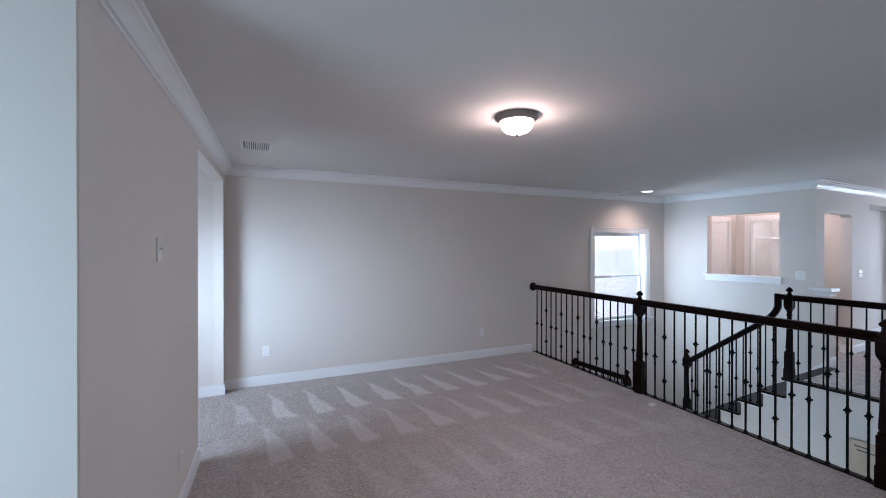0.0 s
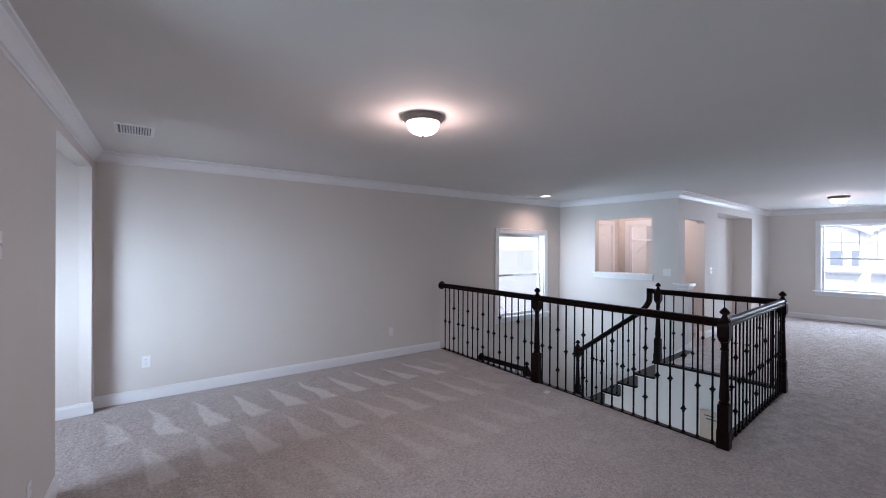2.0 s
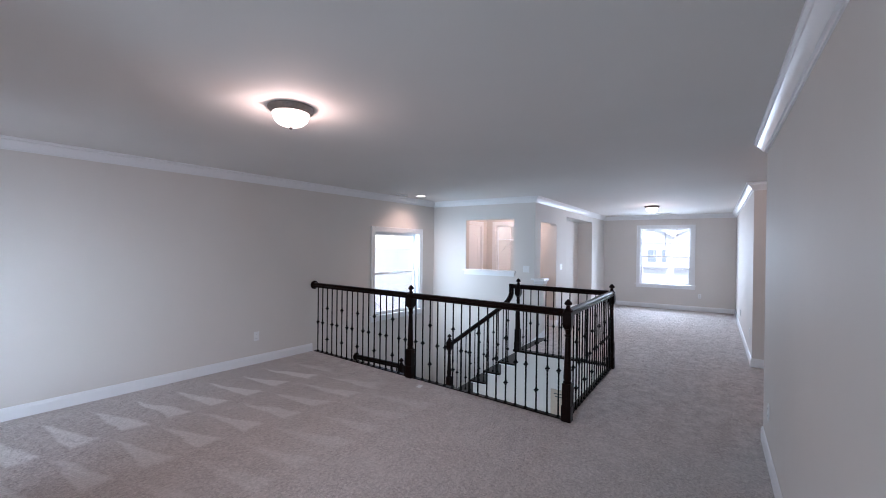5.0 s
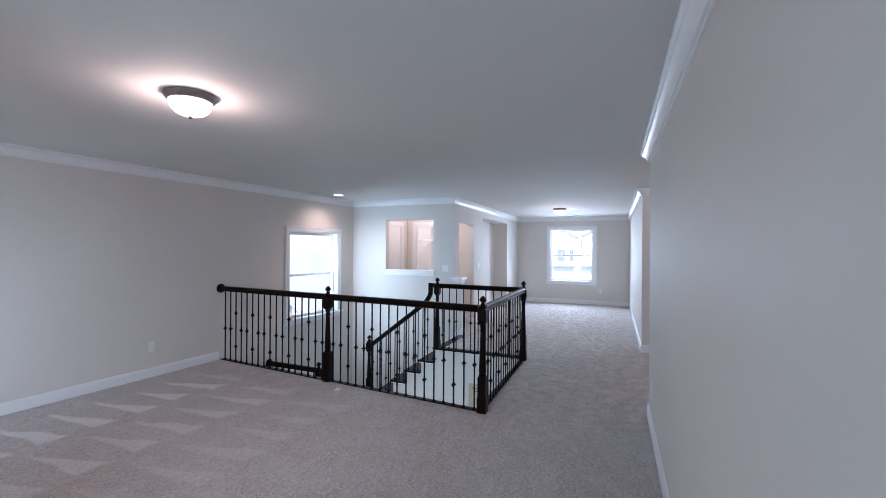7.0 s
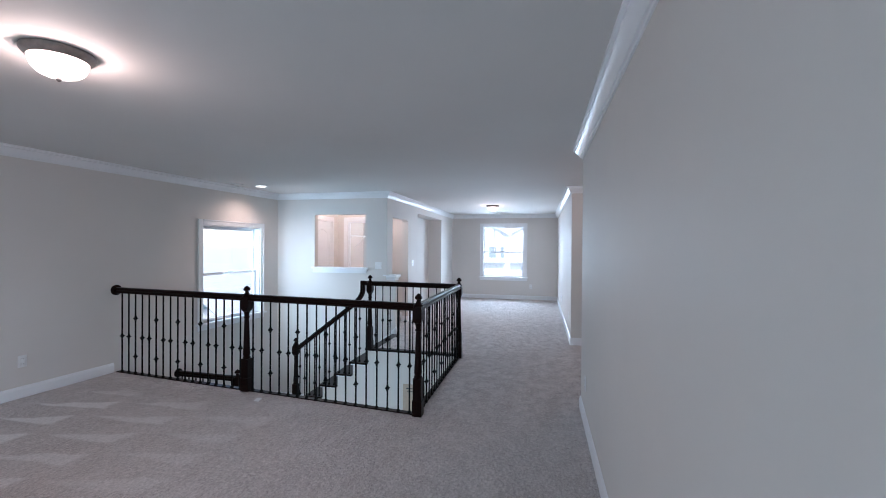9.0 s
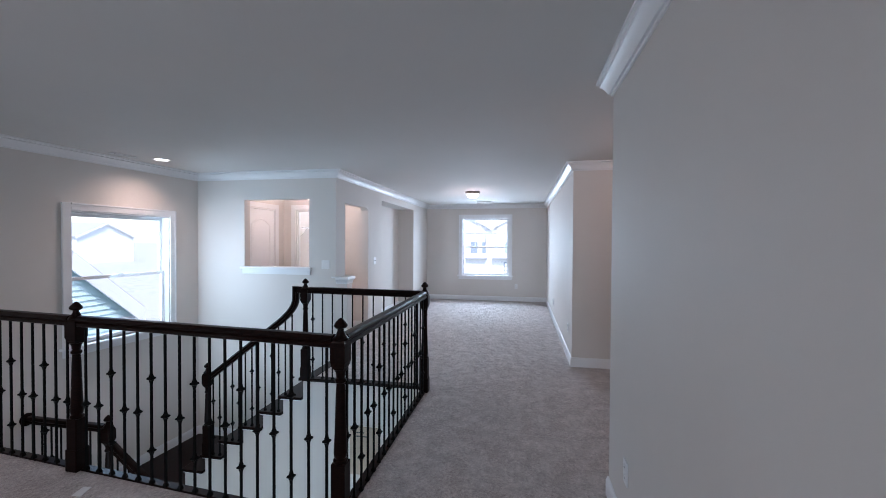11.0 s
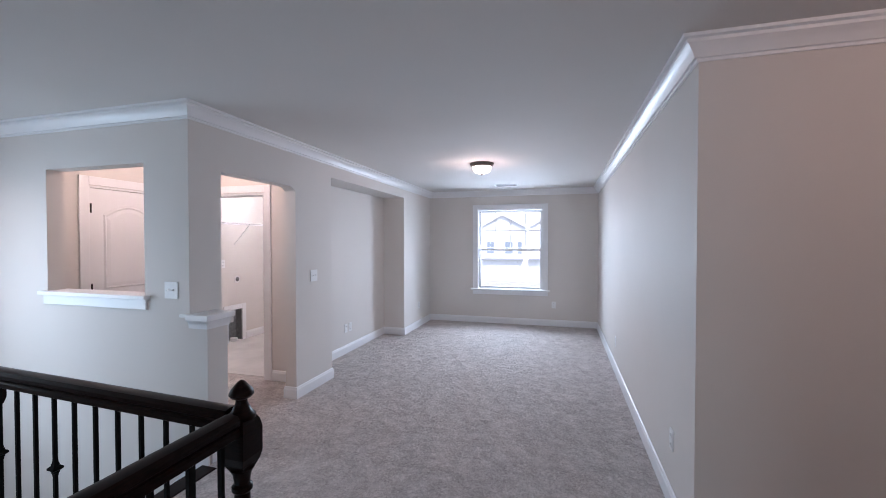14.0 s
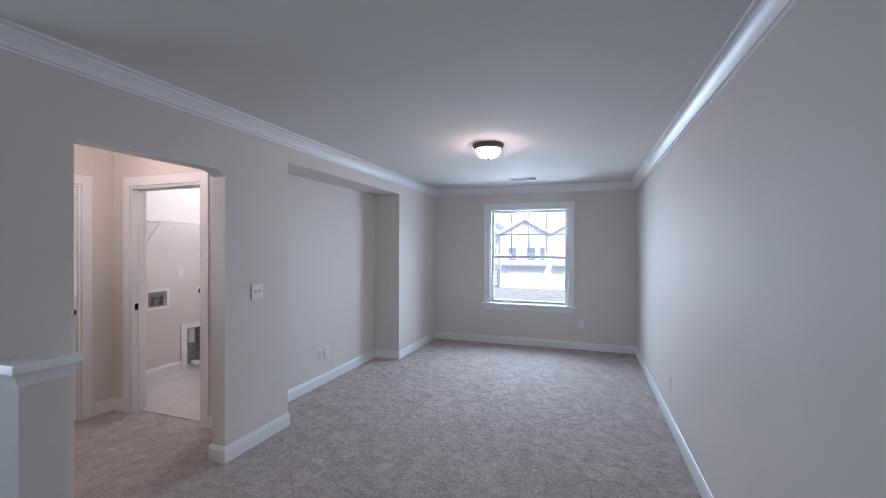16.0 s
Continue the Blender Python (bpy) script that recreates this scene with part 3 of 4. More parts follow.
for k in range(1, 9):
    y1, z = YL - (k - 1) * RUN, LAND - k * RISE
    part("tread", slab(6.08, y1 - RUN - 0.028, z - 0.028, XS1 - 0.002, y1, z, 0.008), DARK, stairs)
    part("riser", slab(6.1, y1 - 0.012, z + 0.001, XS1 - 0.002, y1, z + RISE - 0.03), TRIM, stairs)
    part("stringer", slab(6.1, y1 - RUN, LOW, 6.16, y1, z - 0.03), PAINT, stairs)
part("top_nosing", slab(XS1 + 0.055, YTOP - 0.08, -0.026, XP - 0.019, YTOP + 0.045, 0.006, 0.008), DARK, stairs, "dark wooden nosing at the stair head")

# ---- railing ----
HAND = [(-0.030, -0.030), (-0.024, -0.034), (0.024, -0.034), (0.030, -0.030), (0.030, -0.014), (0.022, -0.006), (0.031, 0.006), (0.031, 0.018), (0.022, 0.030), (0.0, 0.035), (-0.022, 0.030), (-0.031, 0.018), (-0.031, 0.006), (-0.022, -0.006), (-0.030, -0.014)]
HR = 0.975                                      # middle of the level rails over the floor


def newel_parts(parent, at, height, base):
    """A newel: square foot, tapering turned shaft, square block under the rails' ends, turned cap."""
    x, y, z = at
    top = z + height - 0.115
    post = part("newel_post", box(bmesh.new(), x - 0.039, y - 0.039, z, x + 0.039, y + 0.039, z + base, 0.006), DARK, parent)
    part("plinth", slab(x - 0.044, y - 0.044, z, x + 0.044, y + 0.044, z + base * 0.42, 0.006), DARK, post)
    low, high = z + base, top - 0.155
    L = high - low
    part("shaft", turned(bmesh.new(), (x, y, low), [(0.037, 0), (0.039, 0.012), (0.030, 0.022), (0.034, 0.034), (0.036, 0.05), (0.031, L * 0.3), (0.025, L * 0.75), (0.022, L - 0.075), (0.030, L - 0.066), (0.030, L - 0.054), (0.022, L - 0.046), (0.027, L - 0.015), (0.036, L)], 18), DARK, post, "", True)
    part("block", turned(bmesh.new(), (x, y, high), [(0.037, 0), (0.050, 0.018), (0.058, 0.042), (0.058, 0.118), (0.051, 0.142), (0.041, 0.155)], 4), DARK, post)
    part("cap", turned(bmesh.new(), (x, y, top), [(0.041, -0.002), (0.041, 0.008), (0.030, 0.018), (0.022, 0.034), (0.017, 0.046), (0.017, 0.056), (0.030, 0.062), (0.036, 0.070), (0.035, 0.078), (0.027, 0.090), (0.017, 0.101), (0.010, 0.109), (0.002, 0.113)], 20), DARK, post, "round turned cap", True)
    return post


s = 0.0058
rod = finish("baluster", box(bmesh.new(), -s, -s, 0, s, s, 1.0), IRON)
kn = bmesh.new()
turned(kn, (0, 0, 0), [(0.009, -0.030), (0.010, -0.020), (0.013, -0.017), (0.013, -0.011), (0.025, -0.004), (0.025, 0.004), (0.013, 0.011), (0.013, 0.017), (0.010, 0.020), (0.009, 0.030)], 4)
knuckle = finish("knuckle", kn, IRON)
shoe = finish("shoe", turned(bmesh.new(), (0, 0, 0), [(0.017, 0), (0.017, 0.012), (0.012, 0.022), (0.010, 0.026)], 4), IRON)


def baluster(parent, x, y, z0, z1, kind, turn_z=0.0):
    b = shared("baluster", rod, parent, Matrix.LocRotScale((x, y, z0), Euler((0, 0, turn_z)), (1, 1, z1 - z0)))
    heights = {"one": (0.457,), "two": (0.692, 0.218), "none": ()}[kind]
    k = 1 / (z1 - z0)
    for h in heights:
        shared("knuckle", knuckle, b, Matrix.LocRotScale((0, 0, h * (z1 - z0) * k), None, (1, 1, k)))
    shared("shoe", shoe, b, Matrix.LocRotScale((0, 0, 0), None, (1, 1, k)))
    return b


PATTERN = ("one", "one", "two")


def level_run(parent, p, q, count, z=0.03, first=0, turn_z=0.0):
    for k in range(count):
        a = (k + 0.75) / (count + 0.5)
        baluster(parent, p[0] + (q[0] - p[0]) * a, p[1] + (q[1] - p[1]) * a, z, HR - 0.03, PATTERN[(k + first) % 3], turn_z)


def along_a(y):
    return (4.97 + math.tan(radians(4.9)) * (y - 2.25), y)


rail = thing("stair_railing", pose(0, 0, 0), "dark-stained wooden railing with black iron knuckle balusters round the stairwell", "railing")
wa, na, nb, nc, nd = along_a(north_y(5.3) - 0.02), along_a(4.17), (4.97, 2.255), (XS1 - 0.075, YS0 + 0.005), (XS1, YTOP - 0.02)
for p in (na, nb, nc, nd):
    newel_parts(rail, (p[0], p[1], 0.0 if p != na else 0.0), 1.1, 0.34)


def short(p, q, a, b):
    d = Vector((q[0] - p[0], q[1] - p[1], 0)).normalized()
    return (p[0] + d.x * a, p[1] + d.y * a, HR), (q[0] - d.x * b, q[1] - d.y * b, HR)


for p, q, a in ((wa, na, 0.0), (na, nb, 0.04), (nb, nc, 0.04), (nc, nd, 0.04)):
    part("handrail", bar(bmesh.new(), HAND, short(p, q, a, 0.04)), DARK, rail, "", True)
ros = turned(bmesh.new(), (0, 0, 0), [(0.062, 0), (0.062, 0.012), (0.052, 0.022), (0.036, 0.026)], 20)
shared("rosette", finish("rosette", ros, DARK, True), rail, pose(wa[0], wa[1] + 0.02, HR, 90, 0, -3.3), "round wooden wall rosette")
level_run(rail, wa, na, 17, 0.008, 0, radians(-4.9))
level_run(rail, na, nb, 17, 0.008, 0, radians(-4.9))
level_run(rail, nb, nc, 18, 0.009)
level_run(rail, nc, nd, 11, 0.03, 1)
# dark boards that edge the floor under the balusters
for p, q in ((wa, na), (na, nb)):
    d = Vector((q[0] - p[0], q[1] - p[1], 0))
    part("floor_edge", bar(bmesh.new(), [(-0.010, -0.02), (0.05, -0.02), (0.05, 0.004), (0.044, 0.010), (-0.006, 0.010), (-0.010, 0.006)], [(p[0], p[1], 0), (q[0], q[1], 0)]), DARK, rail)
part("floor_edge", slab(4.96, YS0 - 0.012, -0.02, XS1, YS0 + 0.05, 0.011, 0.004), DARK, rail)
part("floor_edge", slab(XS1 - 0.045, YS0 + 0.041, 0.001, XS1 + 0.05, YTOP + 0.04, 0.033, 0.006), DARK, rail)
part("fascia", slab(4.98, YS0 + 0.002, -0.11, XS1 - 0.02, YS0 + 0.02, -0.0205), DARK, rail)
structure("well_edge_south", slab(4.97, YS0 + 0.001, -0.3, XS1, YS0 + 0.012, -0.111), PAINT, "off-white drywall edge of the stairwell floor", "wall")
structure("well_edge_east", slab(XS1 - 0.012, YS0 + 0.02, -0.302, XS1 + 0.001, YTOP + 0.001, 0.0), PAINT, "off-white drywall edge of the stairwell floor", "wall")
# raking rail of the upper flight, with its gooseneck at the top newel
foot = (XS1, YL - 0.30)
newel_parts(rail, (foot[0], foot[1], -5 * RISE), 1.05, 0.34)
zr = -6 * RISE + 0.965 + 0.15 * RISE / RUN
slope = RISE / RUN
ytop = YTOP + 0.10
ztop = zr + (foot[1] - 0.04 - ytop) * slope
p0, p1, p2 = Vector((XS1, ytop + 0.20, ztop - 0.20 * slope)), Vector((XS1, ytop + 0.0, ztop - 0.0)), Vector((XS1, ytop - 0.005, HR - 0.10))
path = [(XS1, foot[1] - 0.04, zr)] + [p0 * (1 - a) ** 2 + p1 * 2 * a * (1 - a) + p2 * a * a for a in [k / 8 for k in range(9)]] + [(XS1, ytop - 0.005, HR + 0.036)]
part("raking_handrail", bar(bmesh.new(), HAND, path), DARK, rail, "sloping handrail with a gooseneck", True)
part("gooseneck_end", slab(XS1 - 0.03, nd[1] + 0.03, HR - 0.032, XS1 + 0.03, ytop - 0.01, HR + 0.034, 0.008), DARK, rail)
for k in range(1, 18):
    y = YTOP + 0.02 + (k + 0.5) * RUN / 3
    if y > foot[1] - 0.06:
        break
    tread_z = -(int((y - YTOP - 0.02) / RUN) + 1) * RISE
    top_z = ztop + (ytop - y) * slope
    if y < ytop + 0.2:                             # under the curve of the gooseneck
        a = 1 - math.sqrt((y - ytop) / 0.2)
        top_z = p0.z * (1 - a) ** 2 + p1.z * 2 * a * (1 - a) + p2.z * a * a
    baluster(rail, XS1 + 0.008, y, tread_z, top_z - 0.03, ("one", "two", "none")[k % 3])

guard = thing("landing_railing", pose(0, 0, 0), "dark-stained wooden guard rail with black iron balusters on the landing", "railing")
g0, g1 = (6.12, north_y(6.12)), (6.12, YL - 0.02)
newel_parts(guard, (g1[0], g1[1], LAND), 1.18, 0.4)
part("handrail", bar(bmesh.new(), HAND, [(g0[0], g0[1], LAND + HR + 0.08), (g1[0], g1[1] + 0.04, LAND + HR + 0.08)]), DARK, guard, "", True)
shared("rosette", bpy.data.meshes["rosette"], guard, pose(g0[0], g0[1], LAND + HR + 0.08, 90, 0, -3.3), "round wooden wall rosette")
for k in range(8):
    y = g1[1] + (g0[1] - g1[1]) * (k + 0.8) / 8.4
    baluster(guard, 6.12, y, LAND, LAND + HR + 0.08 - 0.03, PATTERN[k % 3])
part("raking_handrail", bar(bmesh.new(), HAND, [(6.12, g1[1] - 0.04, LAND + 0.9), (6.12, g1[1] - 1.9, LAND + 0.9 - 1.86 * slope)]), DARK, guard, "", True)
for k in range(1, 15):
    y = YL - 0.06 - (k - 0.5) * RUN / 2
    baluster(guard, 6.12, y, LAND - (int((YL - y) / RUN) + 1) * RISE, LAND + 0.87 + (y - g1[1]) * slope, PATTERN[k % 3])


# ---- lamps and fittings ----
def ceiling_lamp(x, y):
    ob = thing("ceiling_light", pose(x, y, CEIL), "flush ceiling light, lit, with a bronze rim and frosted glass bowl", "ceiling light", "flush ceiling lights")
    part("rim", turned(bmesh.new(), (0, 0, 0), [(0.144, 0), (0.146, -0.008), (0.141, -0.02), (0.130, -0.032), (0.119, -0.042), (0.114, -0.038)], 40), BRONZE, ob, "bronze metal rim", True)
    bowl = part("bowl", turned(bmesh.new(), (0, 0, 0), [(0.115, -0.040), (0.113, -0.060), (0.102, -0.088), (0.080, -0.109), (0.049, -0.122), (0.02, -0.127), (0.002, -0.127)], 40), SHADE, ob, "lit frosted glass bowl", True)
    bowl.visible_shadow = False
    part("finial", turned(bmesh.new(), (0, 0, 0), [(0.004, -0.126), (0.011, -0.128), (0.012, -0.136), (0.006, -0.143), (0.001, -0.145)], 12), BRONZE, ob, "", True)
    return ob


ceiling_lamp(*LAMP1)
ceiling_lamp(*LAMP2)
ceiling_lamp(*LAMP3)
can = thing("recessed_light", pose(7.17, 5.55, CEIL), "round recessed ceiling light with a white trim ring, lit", "recessed light")
part("trim_ring", turned(bmesh.new(), (0, 0, 0), [(0.098, 0), (0.098, -0.004), (0.09, -0.008), (0.078, -0.005), (0.075, -0.001)], 32), PLASTIC, can, "", True)
lens = part("lens", turned(bmesh.new(), (0, 0, 0), [(0.076, -0.002), (0.074, -0.0045), (0.05, -0.0055), (0.002, -0.006)], 32), CAN_GLOW, can, "lit bulb face", True)
lens.visible_shadow = False


def vent(x, y, rz, louvres_open, w=0.155, d=0.085):
    ob = thing("ceiling_vent", pose(x, y, CEIL, 0, 0, rz), "white metal ceiling air vent with slats", "ceiling vent", "ceiling vents")
    part("backing", slab(-w + 0.02, -d + 0.02, -0.003, w - 0.02, d - 0.02, -0.001), SLOT, ob)
    for a in ((-w, -d, w, -d + 0.022), (-w, d - 0.022, w, d), (-w, -d + 0.022, -w + 0.022, d - 0.022), (w - 0.022, -d + 0.022, w, d - 0.022)):
        part("frame", slab(a[0], a[1], -0.009, a[2], a[3], -0.0005, 0.002), PLASTIC, ob)
    for k in range(int((2 * d - 0.05) / 0.0175)):
        y0 = -d + 0.028 + k * 0.0175
        bm = bmesh.new()
        bmesh.ops.create_cube(bm, size=1, matrix=pose(0, y0 + 0.006, -0.006, 35 if louvres_open else -35) @ Matrix.Diagonal((2 * w - 0.046, 0.013, 0.0012, 1)))
        part("slat", bm, PLASTIC, ob)
    return ob


vent(1.44, 5.22, 86.7, True, 0.165, 0.125)
vent(12.86, 2.23, 90, False, 0.19, 0.11)
vent(6.86, 5.745, -3.3, True, 0.13, 0.045)
hatch = thing("attic_hatch", pose(7.69, -0.73, CEIL), "off-white painted attic hatch panel in the corridor ceiling", "hatch", "", "structure")
part("panel", slab(-0.275, -0.66, -0.006, 0.275, 0.66, -0.001, 0.002), CEILING, hatch)
for a in ((-0.33, -0.715, 0.33, -0.665), (-0.33, 0.665, 0.33, 0.715), (-0.33, -0.665, -0.28, 0.665), (0.28, -0.665, 0.33, 0.665)):
    part("trim", slab(a[0], a[1], -0.014, a[2], a[3], -0.0005, 0.004), CEILING, hatch)


# ---- wall plates ----
def plate(kind, m, w=0.072, h=0.117, gang=1, label=""):
    """A wall plate; local x along the wall, y out of the wall into the room is negative."""
    ob = thing("light_switch" if kind == "switch" else "wall_outlet", m, label, "light switch" if kind == "switch" else "outlet", "light switches" if kind == "switch" else "wall outlets")
    part("plate", slab(-w / 2, -0.006, -h / 2, w / 2, 0, h / 2, 0.0025), PLASTIC, ob)
    for g in range(gang):
        x = (g - (gang - 1) / 2) * 0.046
        if kind == "switch":
            part("collar", slab(x - 0.006, -0.0075, -0.013, x + 0.006, -0.0055, 0.013), PLASTIC, ob)
            bm = bmesh.new()
            bmesh.ops.create_cube(bm, size=1, matrix=pose(x, -0.011, 0.003, 25) @ Matrix.Diagonal((0.008, 0.014, 0.009, 1)))
            part("toggle", bm, PLASTIC, ob)
        else:
            for z in (-0.026, 0.026):
                face = part("socket", slab(x - 0.016, -0.0085, z - 0.014, x + 0.016, -0.0055, z + 0.014, 0.003), PLASTIC, ob)
                for dx in (-0.006, 0.006):
                    part("slot", slab(x + dx - 0.0012, -0.0092, z - 0.004, x + dx + 0.0012, -0.0083, z + 0.005), SLOT, face)
    return ob


OUT, SW = "white duplex wall outlet low on the wall", "white toggle light switch plate on the wall"
for u, z in ((1.6, 0.385), (4.42, 0.36)):
    plate("outlet", NORTH @ pose(u, 6.34, z), label=OUT)
plate("switch", WEST @ pose(1.02, 3.66, 1.55, 0, 0, 90), label=SW)
plate("outlet", WEST @ pose(1.02, 4.12, 0.30, 0, 0, 90), label=OUT)
plate("switch", pose(9.636, YH, 1.17), 0.117, 0.117, 2, "white double toggle light switch plate on the pier")
for x in (10.93, 11.05):
    plate("outlet", pose(x, 4.15, 0.34), label="white duplex wall outlet in the shallow niche")
plate("switch", pose(XP, 3.945, 1.18, 0, 0, -90), 0.117, 0.117, 2, "white double toggle switch plate beside the pass-through")
plate("outlet", pose(11.06, YS2, 0.36, 0, 0, 180), label=OUT)
plate("outlet", pose(8.53, YS2, 0.39, 0, 0, 180), label=OUT)
plate("outlet", pose(XE, 1.47, 0.38, 0, 0, -90), label=OUT)
plate("outlet", pose(12.9, YH, 0.38), label=OUT)
plate("outlet", pose(5.12, YS, 0.36, 0, 0, 180), label=OUT)
plate("outlet", pose(10.84, 6.1, 1.19), label="white duplex wall outlet above the washer box")

# ---- laundry ----
shelf = thing("wire_shelf", pose(9.95, 6.1, 1.785), "white coated wire shelf with a diagonal brace on the laundry wall", "wire shelf")


def wire(bm, p, q, r=0.004):
    p, q = Vector(p), Vector(q)
    m = Matrix.Translation((p + q) / 2) @ (q - p).to_track_quat("Z", "Y").to_matrix().to_4x4()
    bmesh.ops.create_cone(bm, segments=6, radius1=r, radius2=r, depth=(q - p).length, cap_ends=True, matrix=m)
    return bm


for y, z in ((-0.005, 0), (-0.16, 0), (-0.30, 0), (-0.31, -0.025)):
    part("rod", wire(bmesh.new(), (0.0, y, z), (2.3, y, z)), PLASTIC, shelf)
cross = finish("cross_wire", wire(wire(bmesh.new(), (0, -0.005, 0.004), (0, -0.30, 0.004), 0.002), (0, -0.30, 0.004), (0, -0.31, -0.025), 0.002), PLASTIC)
for k in range(80):
    shared("cross_wire", cross, shelf, pose(0.02 + k * 0.0285, 0, 0))
for x in (0.42, 1.11, 1.80):
    part("brace", wire(bmesh.new(), (x, -0.29, -0.01), (x, -0.004, -0.31), 0.005), PLASTIC, shelf, "diagonal brace")
wbox = thing("washer_box", pose(10.55, 6.1, 0.9), "white recessed washer supply box with valves", "washer box")
for a in ((-0.145, -0.12, 0.145, -0.085), (-0.145, 0.085, 0.145, 0.12), (-0.145, -0.085, -0.11, 0.085), (0.11, -0.085, 0.145, 0.085)):
    part("frame", slab(a[0], -0.012, a[1], a[2], 0, a[3], 0.003), PLASTIC, wbox)
part("back", slab(-0.11, -0.004, -0.085, 0.11, -0.0005, 0.085), STEEL, wbox)
for x in (-0.06, 0.05):
    v = part("valve", slab(x - 0.012, -0.05, -0.07, x + 0.012, -0.004, 0.03, 0.004), STEEL, wbox)
    part("lever", slab(x - 0.02, -0.062, 0.01, x + 0.02, -0.05, 0.024, 0.003), SLOT, v)
dv = thing("dryer_vent_box", pose(11.06, 6.1, 0.0), "white framed recessed metal dryer vent box at floor level", "dryer vent")
for a in ((-0.22, 0.0, -0.14, 0.56), (0.14, 0.0, 0.22, 0.56), (-0.14, 0.49, 0.14, 0.56)):
    part("frame", slab(a[0], -0.016, a[1], a[2], 0, a[3], 0.003), TRIM, dv)
recess = part("recess", slab(-0.138, 0.105, 0.008, 0.138, 0.112, 0.488), STEEL, dv, "bare metal recess")
for x in (-0.138, 0.134):
    part("side", slab(x, 0.001, 0.008, x + 0.004, 0.105, 0.488), STEEL, recess)
part("top", slab(-0.134, 0.001, 0.484, 0.134, 0.105, 0.488), STEEL, recess)
part("pipe", turned(bmesh.new(), (-0.035, 0.055, 0.3), [(0.045, 0), (0.047, 0.02), (0.047, 0.15), (0.05, 0.155), (0.05, 0.17), (0.045, 0.175)], 18), PLASTIC, dv, "white pipe end", True)
part("hose", turned(bmesh.new(), (0.0, 0.02, 0.008), [(0.05, 0), (0.056, 0.012), (0.05, 0.024), (0.056, 0.036), (0.048, 0.05), (0.02, 0.056)], 16), PLASTIC, dv, "white hose coupling", True)
o = thing("dryer_outlet", pose(11.11, 6.1, 0.945, 90), "round black dryer power outlet on a white wall plate", "outlet")
part("plate", turned(bmesh.new(), (0, 0, 0), [(0.055, 0), (0.055, 0.004), (0.05, 0.006), (0.002, 0.006)], 24), PLASTIC, o, "", True)
part("body", turned(bmesh.new(), (0, 0, 0.006), [(0.034, 0), (0.034, 0.006), (0.026, 0.012), (0.002, 0.013)], 20), SLOT, o, "black socket face", True)
scrap = thing("paper_scrap", pose(4.93, 3.88, 0.004, 0, 0, 20), "small white scrap of paper lying on the carpet", "paper scrap")
part("sheet", prism(bmesh.new(), [(-0.05, -0.025), (0.045, -0.03), (0.055, 0.02), (-0.03, 0.03)], 0, 0.003), PLASTIC, scrap)

# flat beige rectangle with two dark bars near its top, nature unknown
sheet = thing("beige_rectangle", pose(XS1 - 0.012, 3.09, -0.95, 0, 0, -90), "flat beige rectangle with dark bars on the stairwell wall", "cardboard sheet")
part("board", slab(0, -0.012, 0, 0.32, 0.0, 0.505, 0.003), plain("plain_beige", (0.52, 0.42, 0.33), 0.8, 0, 0.1, 20.0), sheet)
for x0, z0, x1 in ((0.05, 0.44, 0.16), (0.07, 0.40, 0.21)):
    part("marking", slab(x0, -0.0135, z0, x1, -0.0121, z0 + 0.014), SLOT, sheet, "thin dark bar")

# ---- outdoors ----
GROUND = -3.2
structure("ground", slab(-600, -600, GROUND - 0.5, 600, 600, GROUND), LAWN, "pale winter lawn reaching to the horizon", "ground")
structure("road", slab(24, -300, GROUND, 33, 300, GROUND + 0.02), PAVING, "pale concrete street", "road")
structure("road_north", slab(-300, 36, GROUND, 23.9, 43, GROUND + 0.02), PAVING, "pale concrete side street", "road")


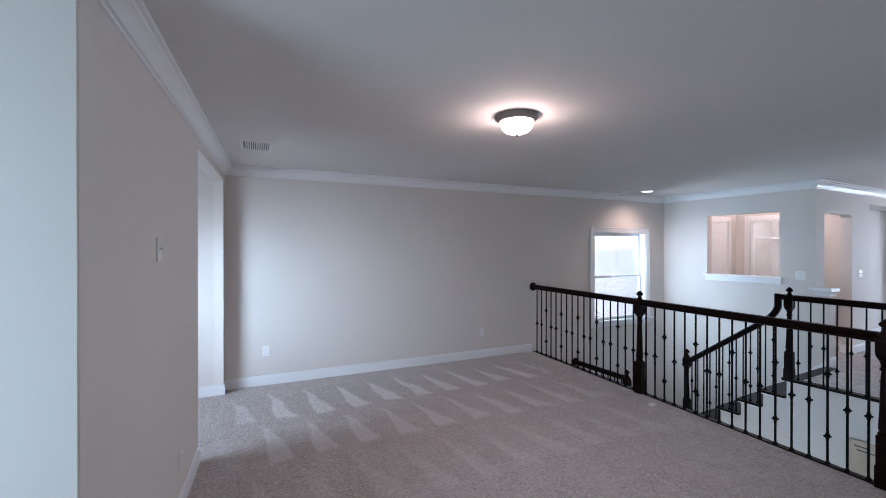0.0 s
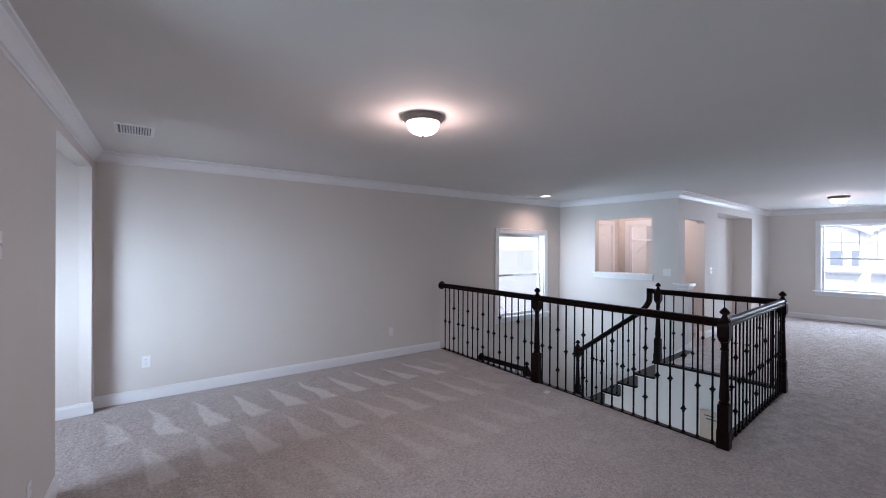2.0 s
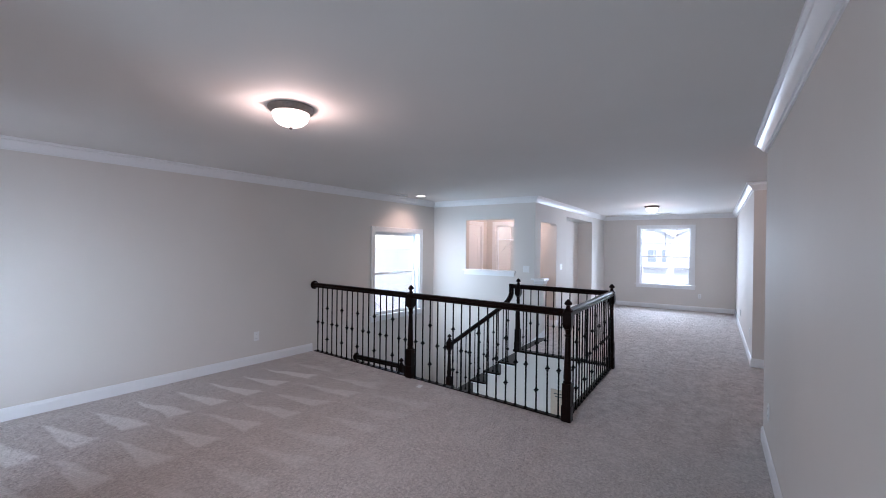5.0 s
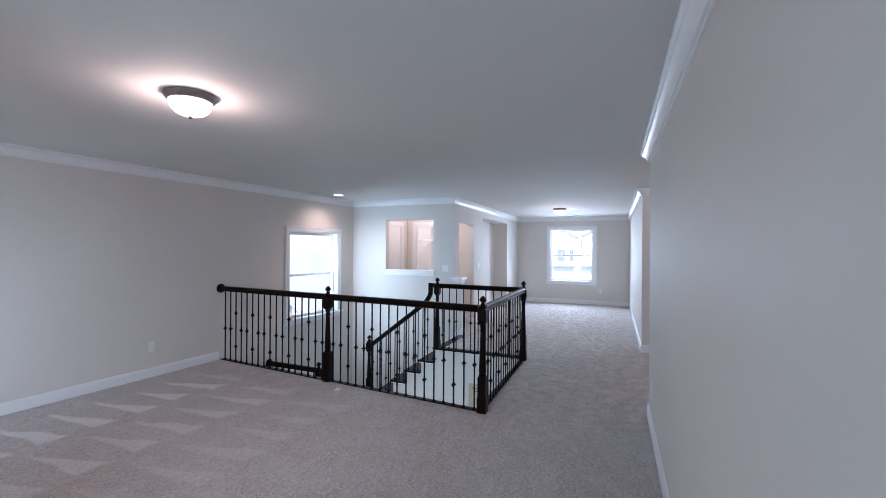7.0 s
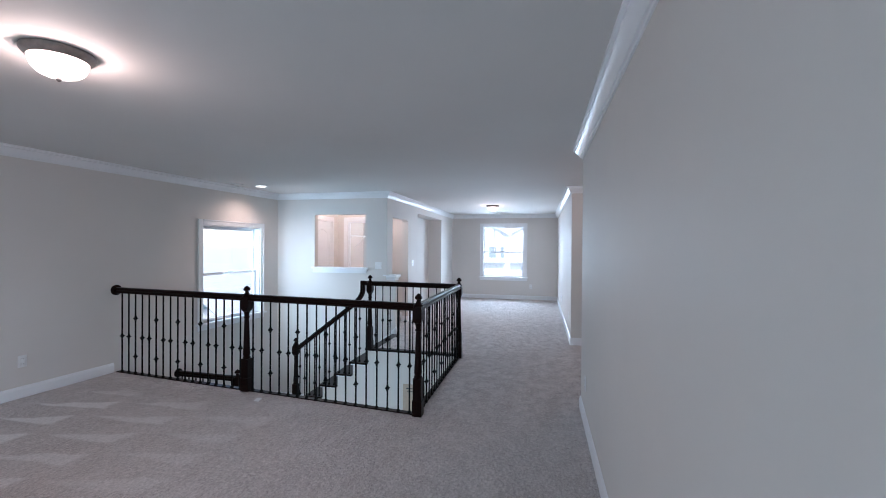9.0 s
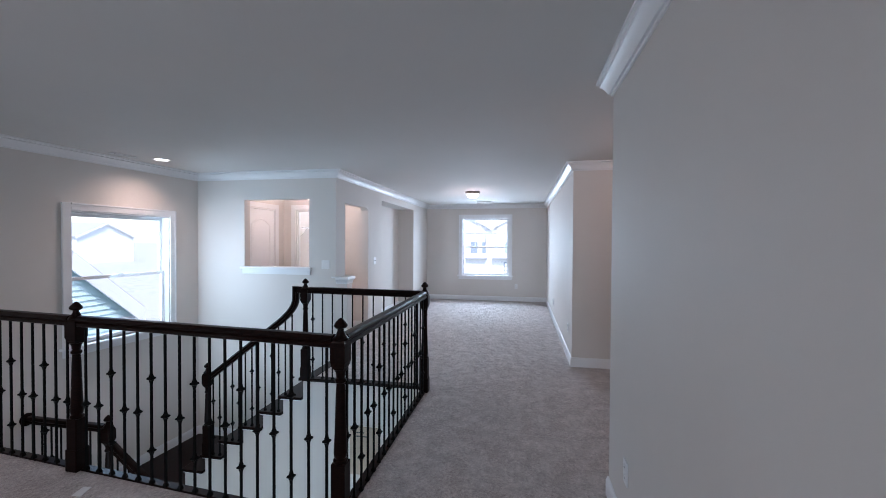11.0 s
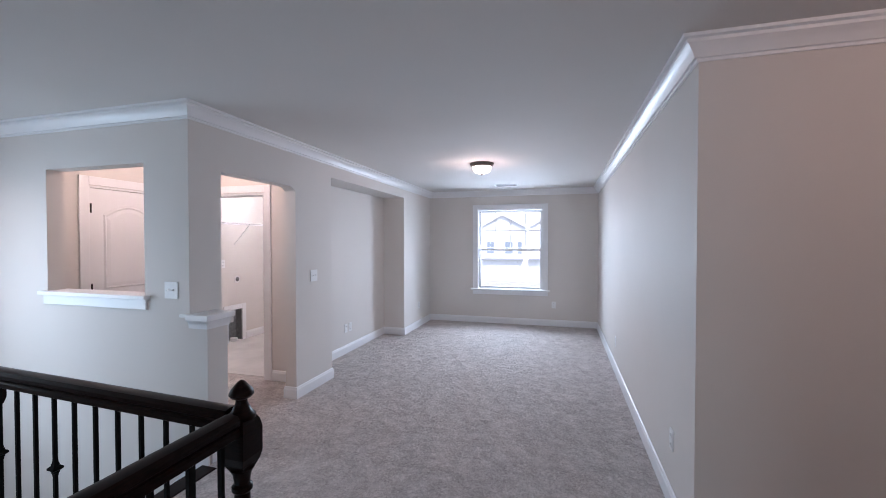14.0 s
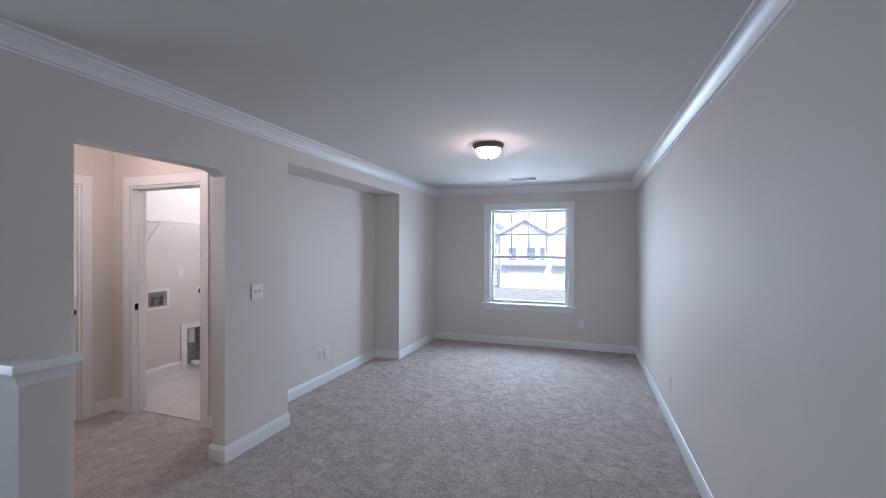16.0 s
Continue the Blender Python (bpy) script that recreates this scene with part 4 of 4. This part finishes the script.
def house(m, w, depth, eaves, ridge, label, siding, openings, gable=True, garage=(), over=0.4, rake=0.22, corner=0.15):
    """A house with its gabled front at local y = 0; openings (x, z, w, h) on the front."""
    ob = thing("house", m, label, "house", "houses outside")
    bm = bmesh.new()
    front = [(0, 0), (w, 0), (w, eaves), (w / 2, ridge), (0, eaves)]
    a = [bm.verts.new((x, 0, z)) for x, z in front]
    b = [bm.verts.new((x, depth, z)) for x, z in front]
    bm.faces.new(a), bm.faces.new(b[::-1])
    for i in range(5):
        bm.faces.new((a[i], a[(i + 1) % 5], b[(i + 1) % 5], b[i]))
    body = part("wall", bm, siding, ob)
    k = (ridge - eaves) / (w / 2)
    boards = bmesh.new()
    z, lap = 0.15, 0.115 if siding == SIDING else 0.2
    while z < ridge - 0.1:
        half = w / 2 if z < eaves else (ridge - z) / k
        v = [boards.verts.new(p) for p in ((w / 2 - half, -0.001, z), (w / 2 + half, -0.001, z), (w / 2 + half, -0.026, z), (w / 2 - half, -0.026, z), (w / 2 + half, -0.004, z + lap), (w / 2 - half, -0.004, z + lap))]
        boards.faces.new(v[:4]), boards.faces.new((v[3], v[2], v[4], v[5]))
        z += lap
    tagged(part("clapboard", boards, siding, ob), "", "", "", "stuff")
    for sgn in (-1, 1):
        bm = bmesh.new()
        x1 = w / 2 + sgn * (w / 2 + over)
        q = [(w / 2, ridge), (x1, eaves - over * k)]
        vs = [bm.verts.new((x, y, z + t)) for x, z in q for y in (-over, depth + over) for t in (0.02, 0.2)]
        for f in ((0, 1, 3, 2), (4, 5, 7, 6), (0, 1, 5, 4), (2, 3, 7, 6), (1, 3, 7, 5), (0, 2, 6, 4)):
            bm.faces.new([vs[i] for i in f])
        roof = part("roof", bm, SHINGLE, ob, "dark shingle roof slope")
        bm = bmesh.new()
        vs = [bm.verts.new((x, y, z + t)) for x, z in q for y in (-over - 0.04, -over) for t in (-rake, 0.165)]
        for f in ((0, 1, 3, 2), (4, 5, 7, 6), (0, 1, 5, 4), (2, 3, 7, 6), (1, 3, 7, 5), (0, 2, 6, 4)):
            bm.faces.new([vs[i] for i in f])
        part("rake_board", bm, TRIM, roof, "white rake board")
    for x in (0, w - corner):
        part("corner_board", slab(x, -0.045, 0, x + corner, -0.03, eaves - 0.1), TRIM, ob)
    for x, z, ww, hh in openings:
        win = part("window", slab(x - 0.1, -0.06, z - 0.1, x + ww + 0.1, -0.03, z + hh + 0.1), TRIM, ob)
        for zz in (z, z + hh / 2 + 0.02):
            part("pane", slab(x, -0.075, zz, x + ww, -0.061, zz + hh / 2 - 0.02), PANE_DARK, win)
    for x, z, ww, hh in garage:
        g = part("garage_door", slab(x, -0.06, z, x + ww, -0.03, z + hh), TRIM, ob, "white garage door")
        for r in range(4):
            part("panel", slab(x + 0.05, -0.075, z + 0.05 + r * hh / 4, x + ww - 0.05, -0.061, z + (r + 1) * hh / 4 - 0.03), TRIM, g)
    return ob


# beside the landing window, and across the street from the hall window
house(pose(1.5, 9.9, GROUND), 9.25, 9.0, 3.11, 7.08, "neighbouring house with pale blue clapboard gable and white rake boards", SIDING, [], over=0.14, rake=0.2, corner=0.34)
UP = 3.3                                        # sills of the upper windows over the street
for y0, panes, doors, door_x in (
    (16.6, [(0.9, UP, 0.9, 1.4), (3.1, UP, 0.9, 1.4), (4.6, UP, 0.5, 1.4)], [(0.6, 0.05, 3.4, 1.95)], 4.75),
    (10.9, [(1.0, UP, 0.85, 1.4), (3.15, UP, 0.9, 1.4), (4.62, UP, 0.48, 1.4)], [(0.9, 0.05, 3.9, 1.95)], None),
    (5.2, [(1.75, UP, 0.75, 1.4), (3.6, UP, 0.9, 1.4)], [(2.9, 0.05, 2.5, 1.95)], 1.6),
    (-0.5, [(1.9, UP, 0.9, 1.4), (3.1, UP, 0.9, 1.4)], [(0.6, 0.05, 3.4, 1.95)], 4.75),
    (-6.2, [(1.9, UP, 0.9, 1.4), (3.1, UP, 0.9, 1.4)], [(0.6, 0.05, 3.4, 1.95)], None)):
    front = house(pose(55 if y0 in (10.9, -0.5) else 55.5, y0, GROUND, 0, 0, -90), 5.7, 11.0, 6.5, 8.1, "pale two-storey town house with a gabled front and garage", SIDING_GREY, panes, True, doors, over=0.3)
    if door_x:
        entry = part("front_door", slab(door_x, -0.07, 0.1, door_x + 0.62, -0.031, 2.2, 0.02), PANE_DARK, front, "dark panelled front door")
        for k in range(4):
            part("door_pane", slab(door_x + 0.12, -0.076, 0.3 + k * 0.46, door_x + 0.5, -0.0705, 0.66 + k * 0.46), TRIM, entry)
    part("pent_roof", slab(0.2, -0.6, 2.55, 5.3, -0.031, 2.75, 0.03), SHINGLE, front, "shingled pent roof over the garage")
house(pose(68, 86, GROUND), 12, 9.0, 5.4, 8.2, "two-storey suburban house with grey siding and a gable roof", SIDING_GREY, [])


def car(m, label):
    ob = thing("parked_car", m, label, "car")
    bm = bmesh.new()
    prof = [(0, 0.35), (0, 0.8), (0.9, 0.95), (1.5, 1.42), (3.0, 1.45), (3.9, 0.98), (4.4, 0.85), (4.45, 0.35)]
    a = [bm.verts.new((x, 0.05 if 0.9 < z else 0, z)) for x, z in prof]
    b = [bm.verts.new((x, 1.7 if 0.9 < z else 1.75, z)) for x, z in prof]
    bm.faces.new(a), bm.faces.new(b[::-1])
    for i in range(8):
        bm.faces.new((a[i], a[(i + 1) % 8], b[(i + 1) % 8], b[i]))
    part("body", bm, CAR_PAINT, ob)
    part("side_glass", slab(1.35, 0.0, 1.0, 3.3, 0.04, 1.34, 0.01), PANE_DARK, ob)
    for x in (0.85, 3.55):
        for y in (0.0, 1.6):
            w = turned(bmesh.new(), (0, 0, 0), [(0.2, -0.09), (0.32, -0.08), (0.33, 0.08), (0.2, 0.09)], 18)
            shared("wheel", finish("wheel", w, SLOT), ob, pose(x, y + 0.08, 0.33, 90))
    return ob


car(pose(51.2, 66.8, GROUND + 0.0, 0, 0, 4), "dark parked car on the far side of the street")
